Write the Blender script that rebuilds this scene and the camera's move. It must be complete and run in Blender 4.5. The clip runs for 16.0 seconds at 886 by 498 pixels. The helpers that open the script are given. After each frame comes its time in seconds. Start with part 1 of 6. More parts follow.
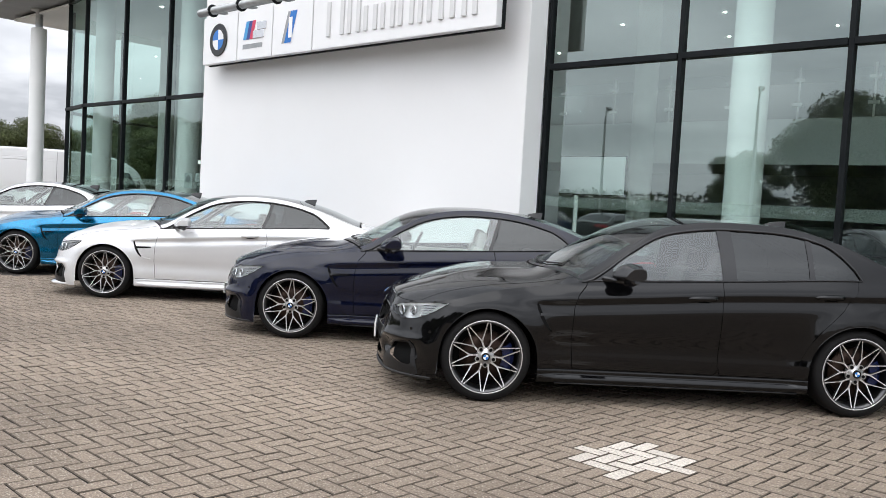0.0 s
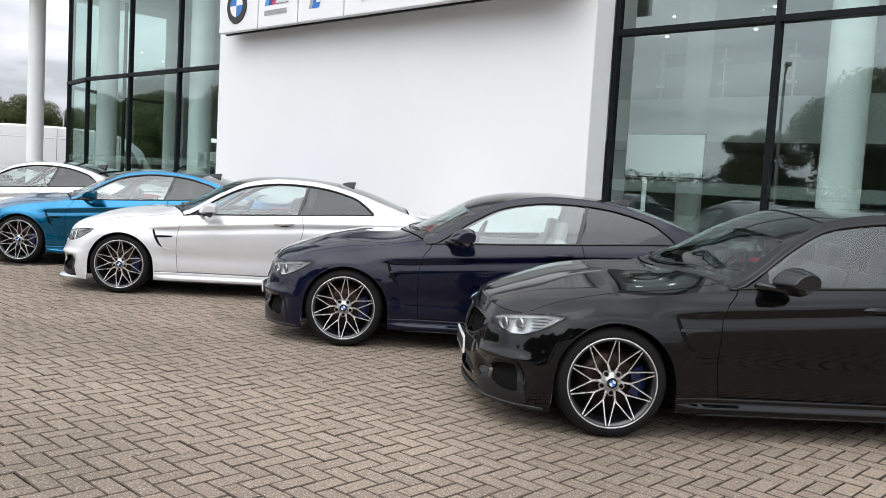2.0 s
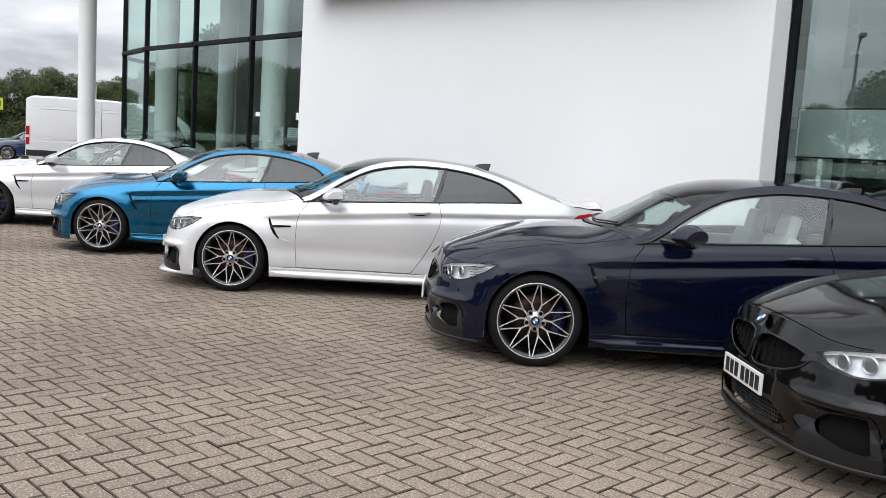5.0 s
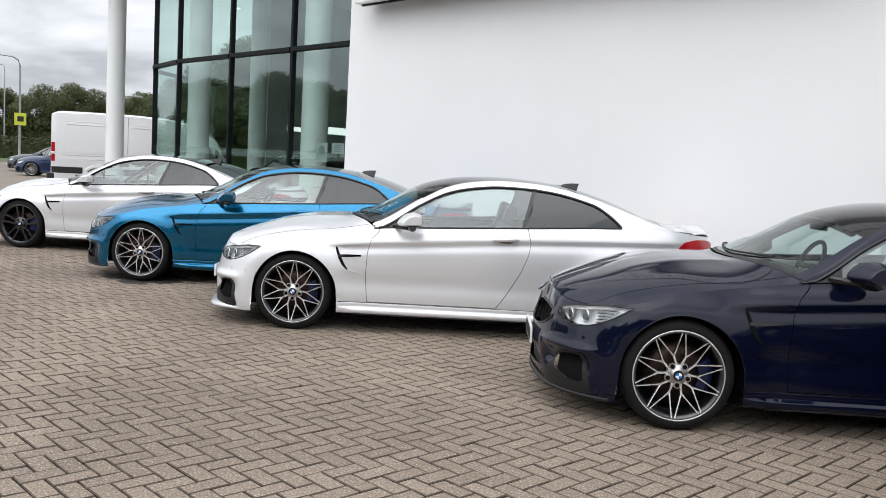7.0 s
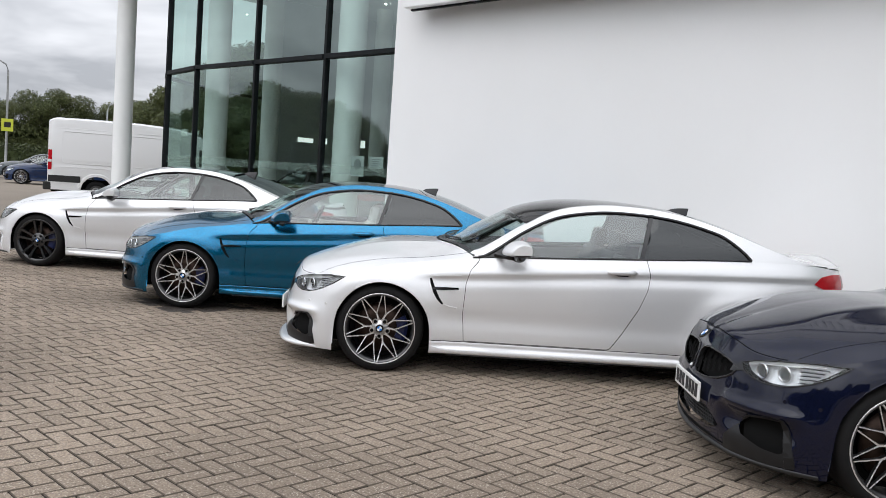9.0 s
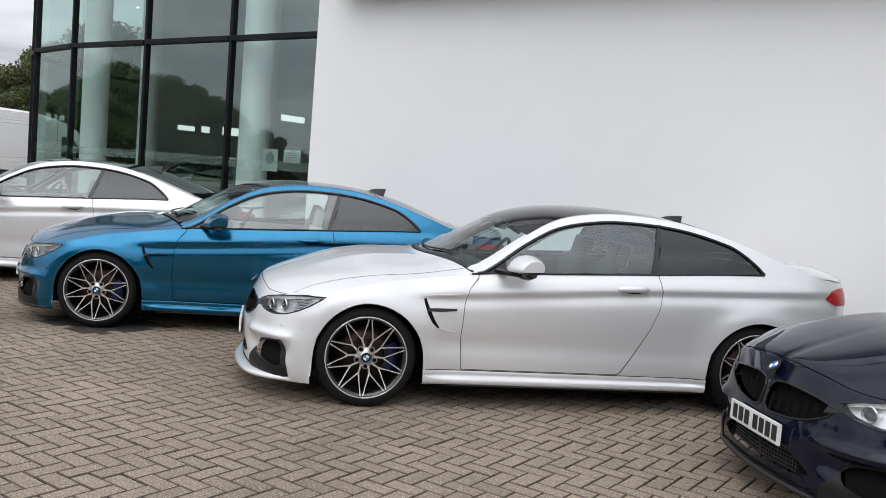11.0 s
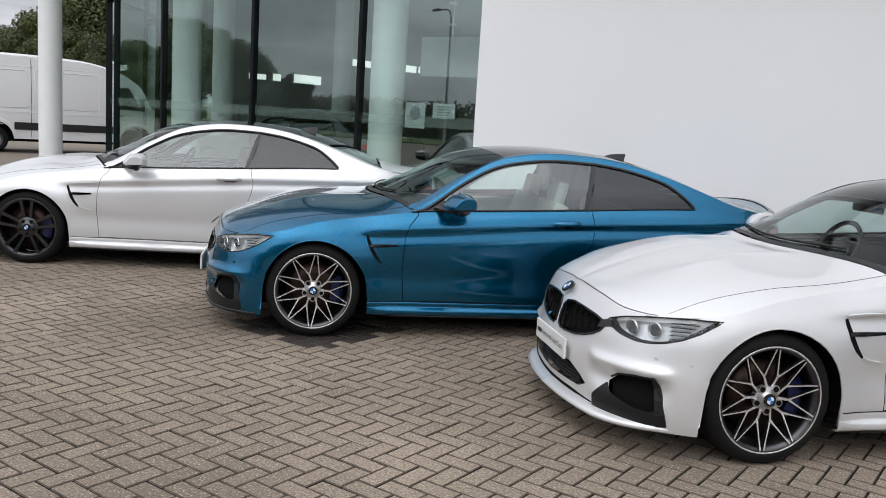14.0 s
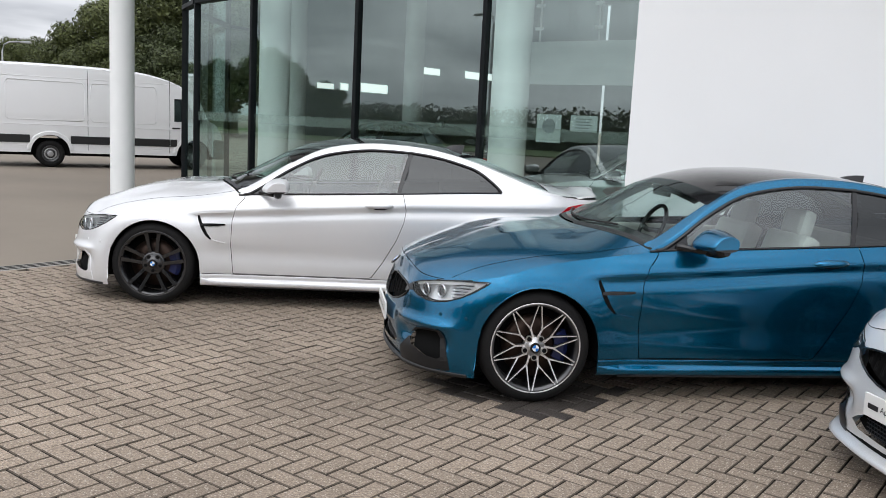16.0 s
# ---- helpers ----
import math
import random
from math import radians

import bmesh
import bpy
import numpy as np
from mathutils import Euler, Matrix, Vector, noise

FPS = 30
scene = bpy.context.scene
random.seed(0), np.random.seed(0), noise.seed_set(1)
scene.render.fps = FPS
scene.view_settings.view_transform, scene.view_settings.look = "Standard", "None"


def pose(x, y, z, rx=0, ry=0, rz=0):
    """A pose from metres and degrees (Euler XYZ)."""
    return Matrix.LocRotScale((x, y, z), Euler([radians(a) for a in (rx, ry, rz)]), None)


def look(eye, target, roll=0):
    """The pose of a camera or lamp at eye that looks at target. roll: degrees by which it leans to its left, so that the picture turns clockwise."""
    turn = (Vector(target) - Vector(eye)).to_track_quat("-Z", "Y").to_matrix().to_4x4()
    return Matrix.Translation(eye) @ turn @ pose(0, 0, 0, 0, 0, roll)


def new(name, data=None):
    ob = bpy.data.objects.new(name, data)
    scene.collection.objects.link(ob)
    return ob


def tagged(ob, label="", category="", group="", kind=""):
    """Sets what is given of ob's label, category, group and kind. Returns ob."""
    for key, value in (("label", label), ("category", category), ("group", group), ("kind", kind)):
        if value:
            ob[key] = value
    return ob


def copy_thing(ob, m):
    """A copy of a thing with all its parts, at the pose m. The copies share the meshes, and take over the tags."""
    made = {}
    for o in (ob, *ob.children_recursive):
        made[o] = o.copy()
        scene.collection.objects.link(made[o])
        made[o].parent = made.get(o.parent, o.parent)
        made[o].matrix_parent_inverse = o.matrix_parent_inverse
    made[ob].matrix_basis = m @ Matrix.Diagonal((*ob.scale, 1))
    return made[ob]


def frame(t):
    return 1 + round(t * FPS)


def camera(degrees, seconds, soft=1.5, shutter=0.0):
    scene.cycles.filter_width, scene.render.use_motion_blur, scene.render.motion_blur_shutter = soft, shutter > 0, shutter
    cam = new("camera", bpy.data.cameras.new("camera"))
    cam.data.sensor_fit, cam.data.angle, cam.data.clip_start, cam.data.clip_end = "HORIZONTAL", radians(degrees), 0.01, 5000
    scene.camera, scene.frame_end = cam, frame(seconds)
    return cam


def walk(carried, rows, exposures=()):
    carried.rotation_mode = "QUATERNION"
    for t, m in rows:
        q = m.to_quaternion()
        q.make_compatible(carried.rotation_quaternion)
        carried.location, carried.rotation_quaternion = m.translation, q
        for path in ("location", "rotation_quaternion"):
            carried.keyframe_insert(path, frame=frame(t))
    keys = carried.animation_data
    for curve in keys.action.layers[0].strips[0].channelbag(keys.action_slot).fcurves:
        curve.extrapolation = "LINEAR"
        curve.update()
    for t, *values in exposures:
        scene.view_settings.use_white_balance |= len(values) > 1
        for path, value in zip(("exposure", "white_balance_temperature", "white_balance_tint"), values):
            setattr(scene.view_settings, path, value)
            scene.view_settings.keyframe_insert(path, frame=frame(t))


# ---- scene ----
cam = camera(54.4, 16.0, soft=0.8)
PATH = [
    (0, (-0.015, 0.291, 1.446), (-1.399, 1.732, 1.341), 3.2),
    (0.5, (-0.384, 0.441, 1.467), (-1.837, 1.811, 1.363), 3.6),
    (1, (-0.805, 0.503, 1.465), (-2.231, 1.902, 1.351), 4.4),
    (1.5, (-1.108, 0.612, 1.442), (-2.462, 2.079, 1.311), 4.0),
    (2, (-1.406, 0.714, 1.464), (-2.781, 2.158, 1.31), 3.3),
    (2.5, (-1.729, 0.68, 1.456), (-3.128, 2.098, 1.276), 3.2),
    (3, (-2.018, 0.629, 1.454), (-3.439, 2.02, 1.239), 3.6),
    (3.5, (-2.332, 0.656, 1.468), (-3.861, 1.919, 1.21), 3.3),
    (4, (-2.614, 0.664, 1.452), (-4.184, 1.876, 1.199), 3.4),
    (4.2, (-2.747, 0.645, 1.458), (-4.291, 1.895, 1.225), 3.6),
    (6.3, (-4.126, 0.89, 1.456), (-5.411, 2.402, 1.208), 2.9),
    (6.5, (-4.209, 0.897, 1.452), (-5.52, 2.388, 1.208), 2.7),
    (7, (-4.485, 0.968, 1.479), (-5.916, 2.353, 1.292), 3.2),
    (7.5, (-4.829, 0.897, 1.475), (-6.279, 2.268, 1.344), 4.2),
    (8, (-5.111, 0.813, 1.497), (-6.494, 2.251, 1.365), 4.0),
    (8.5, (-5.467, 0.899, 1.517), (-6.848, 2.336, 1.359), 3.6),
    (9, (-5.823, 0.89, 1.492), (-7.226, 2.307, 1.335), 4.0),
    (9.2, (-5.994, 0.869, 1.514), (-7.366, 2.319, 1.398), 4.0),
    (11.3, (-7.349, 0.937, 1.54), (-8.496, 2.567, 1.37), 4.6),
    (11.5, (-7.524, 0.964, 1.59), (-8.729, 2.547, 1.384), 4.2),
    (12, (-7.971, 0.944, 1.566), (-9.338, 2.389, 1.36), 4.3),
    (12.5, (-8.425, 0.897, 1.581), (-9.811, 2.319, 1.348), 4.8),
    (13, (-8.831, 0.948, 1.569), (-10.21, 2.374, 1.315), 3.4),
    (13.5, (-9.23, 0.971, 1.56), (-10.552, 2.445, 1.28), 3.1),
    (14, (-9.667, 0.956, 1.585), (-10.827, 2.558, 1.291), 3.6),
    (14.5, (-10.085, 0.998, 1.578), (-11.28, 2.574, 1.279), 3.4),
    (15, (-10.518, 0.977, 1.573), (-11.822, 2.463, 1.272), 3.8),
    (15.5, (-10.941, 0.909, 1.601), (-12.216, 2.421, 1.3), 3.6),
    (16, (-11.365, 0.994, 1.612), (-12.565, 2.568, 1.327), 2.9),
]
walk(cam, [(t, look(eye, target, roll)) for t, eye, target, roll in PATH], [(0, 0.47), (3.0, 0.41), (4.2, 0.35), (6.5, 0.38), (7.5, 0.26), (9.0, 0.19), (11.5, 0.05), (12.5, 0.0), (14.5, 0.06), (16.0, 0.24)])

# ---- light ----
world = bpy.data.worlds.new("world")
scene.world = world
world.use_nodes = True
wn, wl = world.node_tree.nodes, world.node_tree.links
wn.clear()
w_out = wn.new("ShaderNodeOutputWorld")
w_bg = wn.new("ShaderNodeBackground")
w_bg.inputs["Strength"].default_value = 0.1
w_sky = wn.new("ShaderNodeTexSky")
w_sky.sky_type = "NISHITA"
w_sky.sun_disc = False
w_sky.sun_elevation = radians(58)
w_sky.sun_rotation = radians(172)
w_sky.dust_density = 4.0
# cloud deck: grey, brighter towards the zenith, with soft drifts of light and dark
w_tc = wn.new("ShaderNodeTexCoord")
w_sep = wn.new("ShaderNodeSeparateXYZ")
wl.new(w_tc.outputs["Generated"], w_sep.inputs[0])
w_den = wn.new("ShaderNodeMath")
w_den.operation = "ADD"
w_den.inputs[1].default_value = 0.18
wl.new(w_sep.outputs["Z"], w_den.inputs[0])
w_abs = wn.new("ShaderNodeMath")
w_abs.operation = "MAXIMUM"
w_abs.inputs[1].default_value = 0.06
wl.new(w_den.outputs[0], w_abs.inputs[0])
w_div = wn.new("ShaderNodeVectorMath")
w_div.operation = "DIVIDE"
w_cmb = wn.new("ShaderNodeCombineXYZ")
for k in range(3):
    wl.new(w_abs.outputs[0], w_cmb.inputs[k])
wl.new(w_tc.outputs["Generated"], w_div.inputs[0])
wl.new(w_cmb.outputs[0], w_div.inputs[1])
w_noise = wn.new("ShaderNodeTexNoise")
w_noise.inputs["Scale"].default_value = 1.45
w_noise.inputs["Detail"].default_value = 4.0
w_noise.inputs["Roughness"].default_value = 0.52
w_noise.inputs["Distortion"].default_value = 0.35
wl.new(w_div.outputs[0], w_noise.inputs["Vector"])
w_ramp = wn.new("ShaderNodeValToRGB")
w_ramp.color_ramp.elements[0].position, w_ramp.color_ramp.elements[0].color = 0.34, (5.7, 5.95, 6.5, 1)
w_ramp.color_ramp.elements[1].position, w_ramp.color_ramp.elements[1].color = 0.66, (10.4, 10.65, 11.3, 1)
wl.new(w_noise.outputs["Fac"], w_ramp.inputs[0])
w_zen = wn.new("ShaderNodeMapRange")
w_zen.inputs["From Min"].default_value = 0.0
w_zen.inputs["From Max"].default_value = 0.9
w_zen.inputs["To Min"].default_value = 0.76
w_zen.inputs["To Max"].default_value = 1.12
wl.new(w_sep.outputs["Z"], w_zen.inputs["Value"])
# the deck glows softly round the veiled sun
w_dot = wn.new("ShaderNodeVectorMath")
w_dot.operation = "DOT_PRODUCT"
w_dot.inputs[1].default_value = (0.12, -0.66, 0.74)
wl.new(w_tc.outputs["Generated"], w_dot.inputs[0])
w_pos = wn.new("ShaderNodeMath")
w_pos.operation = "MAXIMUM"
w_pos.inputs[1].default_value = 0.0
wl.new(w_dot.outputs["Value"], w_pos.inputs[0])
w_pow = wn.new("ShaderNodeMath")
w_pow.operation = "POWER"
w_pow.inputs[1].default_value = 2.2
wl.new(w_pos.outputs[0], w_pow.inputs[0])
w_veil = wn.new("ShaderNodeMath")
w_veil.operation = "MULTIPLY_ADD"
w_veil.inputs[1].default_value = 1.5
w_veil.inputs[2].default_value = 1.0
wl.new(w_pow.outputs[0], w_veil.inputs[0])
w_both = wn.new("ShaderNodeMath")
w_both.operation = "MULTIPLY"
wl.new(w_zen.outputs[0], w_both.inputs[0])
wl.new(w_veil.outputs[0], w_both.inputs[1])
w_mul = wn.new("ShaderNodeVectorMath")
w_mul.operation = "SCALE"
wl.new(w_ramp.outputs[0], w_mul.inputs[0])
wl.new(w_both.outputs[0], w_mul.inputs["Scale"])
w_mix = wn.new("ShaderNodeMix")
w_mix.data_type = "RGBA"
w_mix.inputs["Factor"].default_value = 0.93
wl.new(w_sky.outputs[0], w_mix.inputs["A"])
wl.new(w_mul.outputs[0], w_mix.inputs["B"])
wl.new(w_mix.outputs["Result"], w_bg.inputs["Color"])
wl.new(w_bg.outputs[0], w_out.inputs["Surface"])

sun = new("sun", bpy.data.lights.new("sun", "SUN"))
sun.data.energy = 0.55
sun.data.angle = radians(60)
sun.data.color = (1.0, 0.975, 0.94)
sun.matrix_world = look((-8, -13, 30), (-12, 5, 0))

# ---- helpers of this scene ----


def spline(*keys):
    """A smooth curve through (x, value) keys."""
    kx = np.array([k[0] for k in keys], float)
    ky = np.array([k[1] for k in keys], float)
    h = np.diff(kx)
    s = np.diff(ky) / h
    m = np.empty_like(ky)
    m[0], m[-1] = s[0], s[-1]
    m[1:-1] = (s[:-1] * h[1:] + s[1:] * h[:-1]) / (h[1:] + h[:-1])

    def value(x):
        x = float(x)
        if x <= kx[0]:
            return ky[0] + m[0] * (x - kx[0])
        if x >= kx[-1]:
            return ky[-1] + m[-1] * (x - kx[-1])
        i = int(np.searchsorted(kx, x) - 1)
        t = (x - kx[i]) / h[i]
        return ((1 + 2 * t) * (1 - t) ** 2 * ky[i] + t * (1 - t) ** 2 * h[i] * m[i]
                + t * t * (3 - 2 * t) * ky[i + 1] + t * t * (t - 1) * h[i] * m[i + 1])

    return value


def smooth(a, b, x):
    t = min(1.0, max(0.0, (x - a) / (b - a)))
    return t * t * (3 - 2 * t)


def mesh_from(name, verts, faces, material, flat=False):
    me = bpy.data.meshes.new(name)
    me.from_pydata([tuple(v) for v in verts], [], faces)
    if not flat:
        me.polygons.foreach_set("use_smooth", [True] * len(me.polygons))
    me.materials.append(material)
    me.update()
    return me


def part(name, bm, material=None, parent=None, label=""):
    """A bmesh (or ready mesh) as one object under a thing or part."""
    if isinstance(bm, bmesh.types.BMesh):
        me = bpy.data.meshes.new(name)
        bm.to_mesh(me)
        bm.free()
        me.materials.append(material)
    else:
        me = bm
    ob = new(name, me)
    if parent is not None:
        ob.parent = parent
    if label:
        ob["label"] = label
    return ob


def empty(name, m=None):
    ob = new(name)
    if m is not None:
        ob.matrix_world = m
    return ob


def add_box(bm, lo, hi, bevel=0.0):
    """An axis-aligned box, with bevelled edges if asked."""
    lo, hi = Vector(lo), Vector(hi)
    made = bmesh.ops.create_cube(bm, size=1.0, matrix=Matrix.Translation((lo + hi) / 2) @ Matrix.Diagonal((*(hi - lo), 1)))
    if bevel:
        edges = {e for v in made["verts"] for e in v.link_edges}
        bmesh.ops.bevel(bm, geom=list(edges), offset=bevel, segments=2, affect="EDGES", profile=0.6)
    return bm


def box(lo, hi, bevel=0.0):
    return add_box(bmesh.new(), lo, hi, bevel)


def add_tube(bm, pts, radii, sides=10, cap=True):
    """A tube through points, with a radius each."""
    pts = [Vector(p) for p in pts]
    if not isinstance(radii, (list, tuple)):
        radii = [radii] * len(pts)
    rings = []
    for i, p in enumerate(pts):
        d = (pts[min(i + 1, len(pts) - 1)] - pts[max(i - 1, 0)]).normalized()
        a = d.orthogonal().normalized() if abs(d.z) > 0.95 else d.cross(Vector((0, 0, 1))).normalized()
        b = d.cross(a)
        rings.append([bm.verts.new(p + radii[i] * (a * math.cos(k * math.tau / sides) + b * math.sin(k * math.tau / sides))) for k in range(sides)])
    for r, s in zip(rings, rings[1:]):
        for k in range(sides):
            f = bm.faces.new((r[k], r[(k + 1) % sides], s[(k + 1) % sides], s[k]))
            f.smooth = True
    if cap:
        bm.faces.new(rings[0])
        bm.faces.new(rings[-1])
    return bm


def add_lathe(bm, profile, sides=32, axis="Y", offset=(0, 0, 0), closed=False):
    """Turns (radius, along) pairs round an axis."""
    off = Vector(offset)
    rings = []
    for r, y in profile:
        ring = []
        for k in range(sides):
            c, s = math.cos(k * math.tau / sides), math.sin(k * math.tau / sides)
            p = Vector((r * c, y, r * s)) if axis == "Y" else Vector((r * c, r * s, y))
            ring.append(bm.verts.new(p + off))
        rings.append(ring)
    pairs = list(zip(rings, rings[1:])) + ([(rings[-1], rings[0])] if closed else [])
    for r, s in pairs:
        for k in range(sides):
            f = bm.faces.new((r[k], r[(k + 1) % sides], s[(k + 1) % sides], s[k]))
            f.smooth = True
    return bm


# ---- materials ----


def material(name, colour, rough=0.5, metal=0.0, spec=0.5, coat=0.0, coat_rough=0.03):
    m = bpy.data.materials.new(name)
    m.use_nodes = True
    b = m.node_tree.nodes["Principled BSDF"]
    b.inputs["Base Color"].default_value = (*colour, 1)
    b.inputs["Roughness"].default_value = rough
    b.inputs["Metallic"].default_value = metal
    b.inputs["Specular IOR Level"].default_value = spec
    b.inputs["Coat Weight"].default_value = coat
    b.inputs["Coat Roughness"].default_value = coat_rough
    return m


def varied(name, colour, other, scale, rough=(0.5, 0.7), metal=0.0, bump=0.0, bump_scale=None, coat=0.0, spec=0.5, per_object=0.0, detail=6.0, island=False):
    """A surface whose colour and gloss drift at one scale and whose grain has another."""
    m = material(name, colour, rough[0], metal, spec, coat)
    n, l = m.node_tree.nodes, m.node_tree.links
    b = n["Principled BSDF"]
    tc = n.new("ShaderNodeTexCoord")
    big = n.new("ShaderNodeTexNoise")
    big.inputs["Scale"].default_value = scale
    big.inputs["Detail"].default_value = detail
    l.new(tc.outputs["Object"], big.inputs["Vector"])
    ramp = n.new("ShaderNodeValToRGB")
    ramp.color_ramp.elements[0].position, ramp.color_ramp.elements[0].color = 0.3, (*colour, 1)
    ramp.color_ramp.elements[1].position, ramp.color_ramp.elements[1].color = 0.7, (*other, 1)
    l.new(big.outputs["Fac"], ramp.inputs[0])
    last = ramp.outputs[0]
    if per_object:
        src = n.new("ShaderNodeNewGeometry") if island else n.new("ShaderNodeObjectInfo")
        vary = n.new("ShaderNodeMapRange")
        vary.inputs["To Min"].default_value = 1 - per_object
        vary.inputs["To Max"].default_value = 1 + per_object
        l.new(src.outputs["Random Per Island" if island else "Random"], vary.inputs["Value"])
        sc = n.new("ShaderNodeVectorMath")
        sc.operation = "SCALE"
        l.new(last, sc.inputs[0])
        l.new(vary.outputs[0], sc.inputs["Scale"])
        last = sc.outputs[0]
    l.new(last, b.inputs["Base Color"])
    rr = n.new("ShaderNodeMapRange")
    rr.inputs["To Min"].default_value, rr.inputs["To Max"].default_value = rough
    l.new(big.outputs["Fac"], rr.inputs["Value"])
    l.new(rr.outputs[0], b.inputs["Roughness"])
    if bump:
        fine = n.new("ShaderNodeTexNoise")
        fine.inputs["Scale"].default_value = bump_scale or scale * 12
        fine.inputs["Detail"].default_value = 4
        l.new(tc.outputs["Object"], fine.inputs["Vector"])
        bp = n.new("ShaderNodeBump")
        bp.inputs["Strength"].default_value = bump
        bp.inputs["Distance"].default_value = 0.01
        l.new(fine.outputs["Fac"], bp.inputs["Height"])
        l.new(bp.outputs[0], b.inputs["Normal"])
    return m


def glass(name, tint, gloss=1.0, f0=0.045, cast=(0.97, 1.0, 1.0)):
    """A thin pane: tinted see-through with a sheen that grows towards grazing."""
    m = bpy.data.materials.new(name)
    m.use_nodes = True
    n, l = m.node_tree.nodes, m.node_tree.links
    n.clear()
    out = n.new("ShaderNodeOutputMaterial")
    clear = n.new("ShaderNodeBsdfTransparent")
    clear.inputs[0].default_value = (*tint, 1)
    shine = n.new("ShaderNodeBsdfGlossy")
    shine.inputs["Color"].default_value = (*(gloss * c for c in cast), 1)
    shine.inputs["Roughness"].default_value = 0.0
    lw = n.new("ShaderNodeLayerWeight")
    lw.inputs["Blend"].default_value = 0.5
    pw = n.new("ShaderNodeMath")
    pw.operation = "POWER"
    pw.inputs[1].default_value = 5.0
    l.new(lw.outputs["Facing"], pw.inputs[0])
    mr = n.new("ShaderNodeMapRange")
    mr.inputs["To Min"].default_value, mr.inputs["To Max"].default_value = f0, 1.0
    l.new(pw.outputs[0], mr.inputs["Value"])
    mix = n.new("ShaderNodeMixShader")
    l.new(mr.outputs[0], mix.inputs[0])
    l.new(clear.outputs[0], mix.inputs[1])
    l.new(shine.outputs[0], mix.inputs[2])
    l.new(mix.outputs[0], out.inputs[0])
    return m


def car_paint(name, colour, flake=0.0, metal=0.0, rough=0.4, other=None, ior=1.5):
    """Base coat with fine metallic flake under clear lacquer."""
    m = material(name, colour, rough, metal, 0.5 if metal > 0.5 else 0.02, 1.0, 0.02)
    n, l = m.node_tree.nodes, m.node_tree.links
    b = n["Principled BSDF"]
    b.inputs["Coat IOR"].default_value = ior
    tc = n.new("ShaderNodeTexCoord")
    # faint dust film
    film = n.new("ShaderNodeTexNoise")
    film.inputs["Scale"].default_value = 3.0
    film.inputs["Detail"].default_value = 6
    l.new(tc.outputs["Object"], film.inputs["Vector"])
    cr = n.new("ShaderNodeMapRange")
    cr.inputs["To Min"].default_value, cr.inputs["To Max"].default_value = 0.035, 0.09
    l.new(film.outputs["Fac"], cr.inputs["Value"])
    l.new(cr.outputs[0], b.inputs["Coat Roughness"])
    if flake:
        fl = n.new("ShaderNodeTexVoronoi")
        fl.inputs["Scale"].default_value = 900
        l.new(tc.outputs["Object"], fl.inputs["Vector"])
        mix = n.new("ShaderNodeMix")
        mix.data_type = "RGBA"
        mix.inputs["A"].default_value = (*colour, 1)
        mix.inputs["B"].default_value = (*(other or colour), 1)
        sep = n.new("ShaderNodeSeparateColor")
        l.new(fl.outputs["Color"], sep.inputs[0])
        l.new(sep.outputs[0], mix.inputs["Factor"])
        l.new(mix.outputs["Result"], b.inputs["Base Color"])
    return m


paint_black = car_paint("paint_black", (0.0010, 0.0010, 0.0014), ior=1.43)
paint_navy = car_paint("paint_navy", (0.0016, 0.0024, 0.010), 1, 0.1, 0.45, (0.0024, 0.0045, 0.020), 1.42)
paint_white = car_paint("paint_white", (0.66, 0.66, 0.665), 1, 0.38, 0.36, (0.78, 0.78, 0.78))
paint_blue = car_paint("paint_blue", (0.0, 0.071, 0.160), 1, 0.92, 0.25, (0.0, 0.167, 0.315), 1.42)
paint_dark_blue = car_paint("paint_dark_blue", (0.005, 0.016, 0.055), 1, 0.3, 0.4, (0.008, 0.024, 0.075))
paint_grey = car_paint("paint_grey", (0.03, 0.04, 0.045), 1, 0.5, 0.4, (0.05, 0.06, 0.065))
paint_silver = car_paint("paint_silver", (0.4, 0.41, 0.42), 1, 0.7, 0.35, (0.5, 0.5, 0.5))
blade_black = varied("blade_black", (0.008, 0.008, 0.0085), (0.013, 0.013, 0.014), 12, (0.34, 0.48), spec=0.35)
carbon = car_paint("carbon_fibre", (0.006, 0.006, 0.007), 1, 0.0, 0.4, (0.009, 0.009, 0.010), 1.34)
gloss_black = material("gloss_black", (0.008, 0.008, 0.009), 0.12)
satin_black = material("satin_black", (0.014, 0.014, 0.015), 0.45)
trim_black = material("trim_black", (0.012, 0.012, 0.012), 0.6)
# near-black, for black parts and for the shaded depth of openings
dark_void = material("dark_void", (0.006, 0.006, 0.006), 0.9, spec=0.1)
rubber = varied("tyre_rubber", (0.006, 0.006, 0.0065), (0.011, 0.0105, 0.01), 9, (0.65, 0.85), bump=0.15, bump_scale=80, spec=0.2)
alloy = varied("machined_alloy", (0.66, 0.655, 0.65), (0.76, 0.755, 0.75), 6, (0.22, 0.32), metal=0.65)
alloy_grey = varied("grey_alloy", (0.07, 0.07, 0.072), (0.11, 0.11, 0.112), 6, (0.3, 0.45), metal=0.9)
hub_grey = varied("hub_alloy", (0.44, 0.435, 0.43), (0.54, 0.535, 0.53), 9, (0.25, 0.38), metal=0.9)
alloy_black = material("black_alloy", (0.012, 0.012, 0.013), 0.22, coat=0.6)
disc_iron = varied("brake_iron", (0.03, 0.020, 0.016), (0.06, 0.040, 0.032), 20, (0.35, 0.5), metal=0.9)
caliper_blue = material("caliper_blue", (0.004, 0.01, 0.06), 0.4)
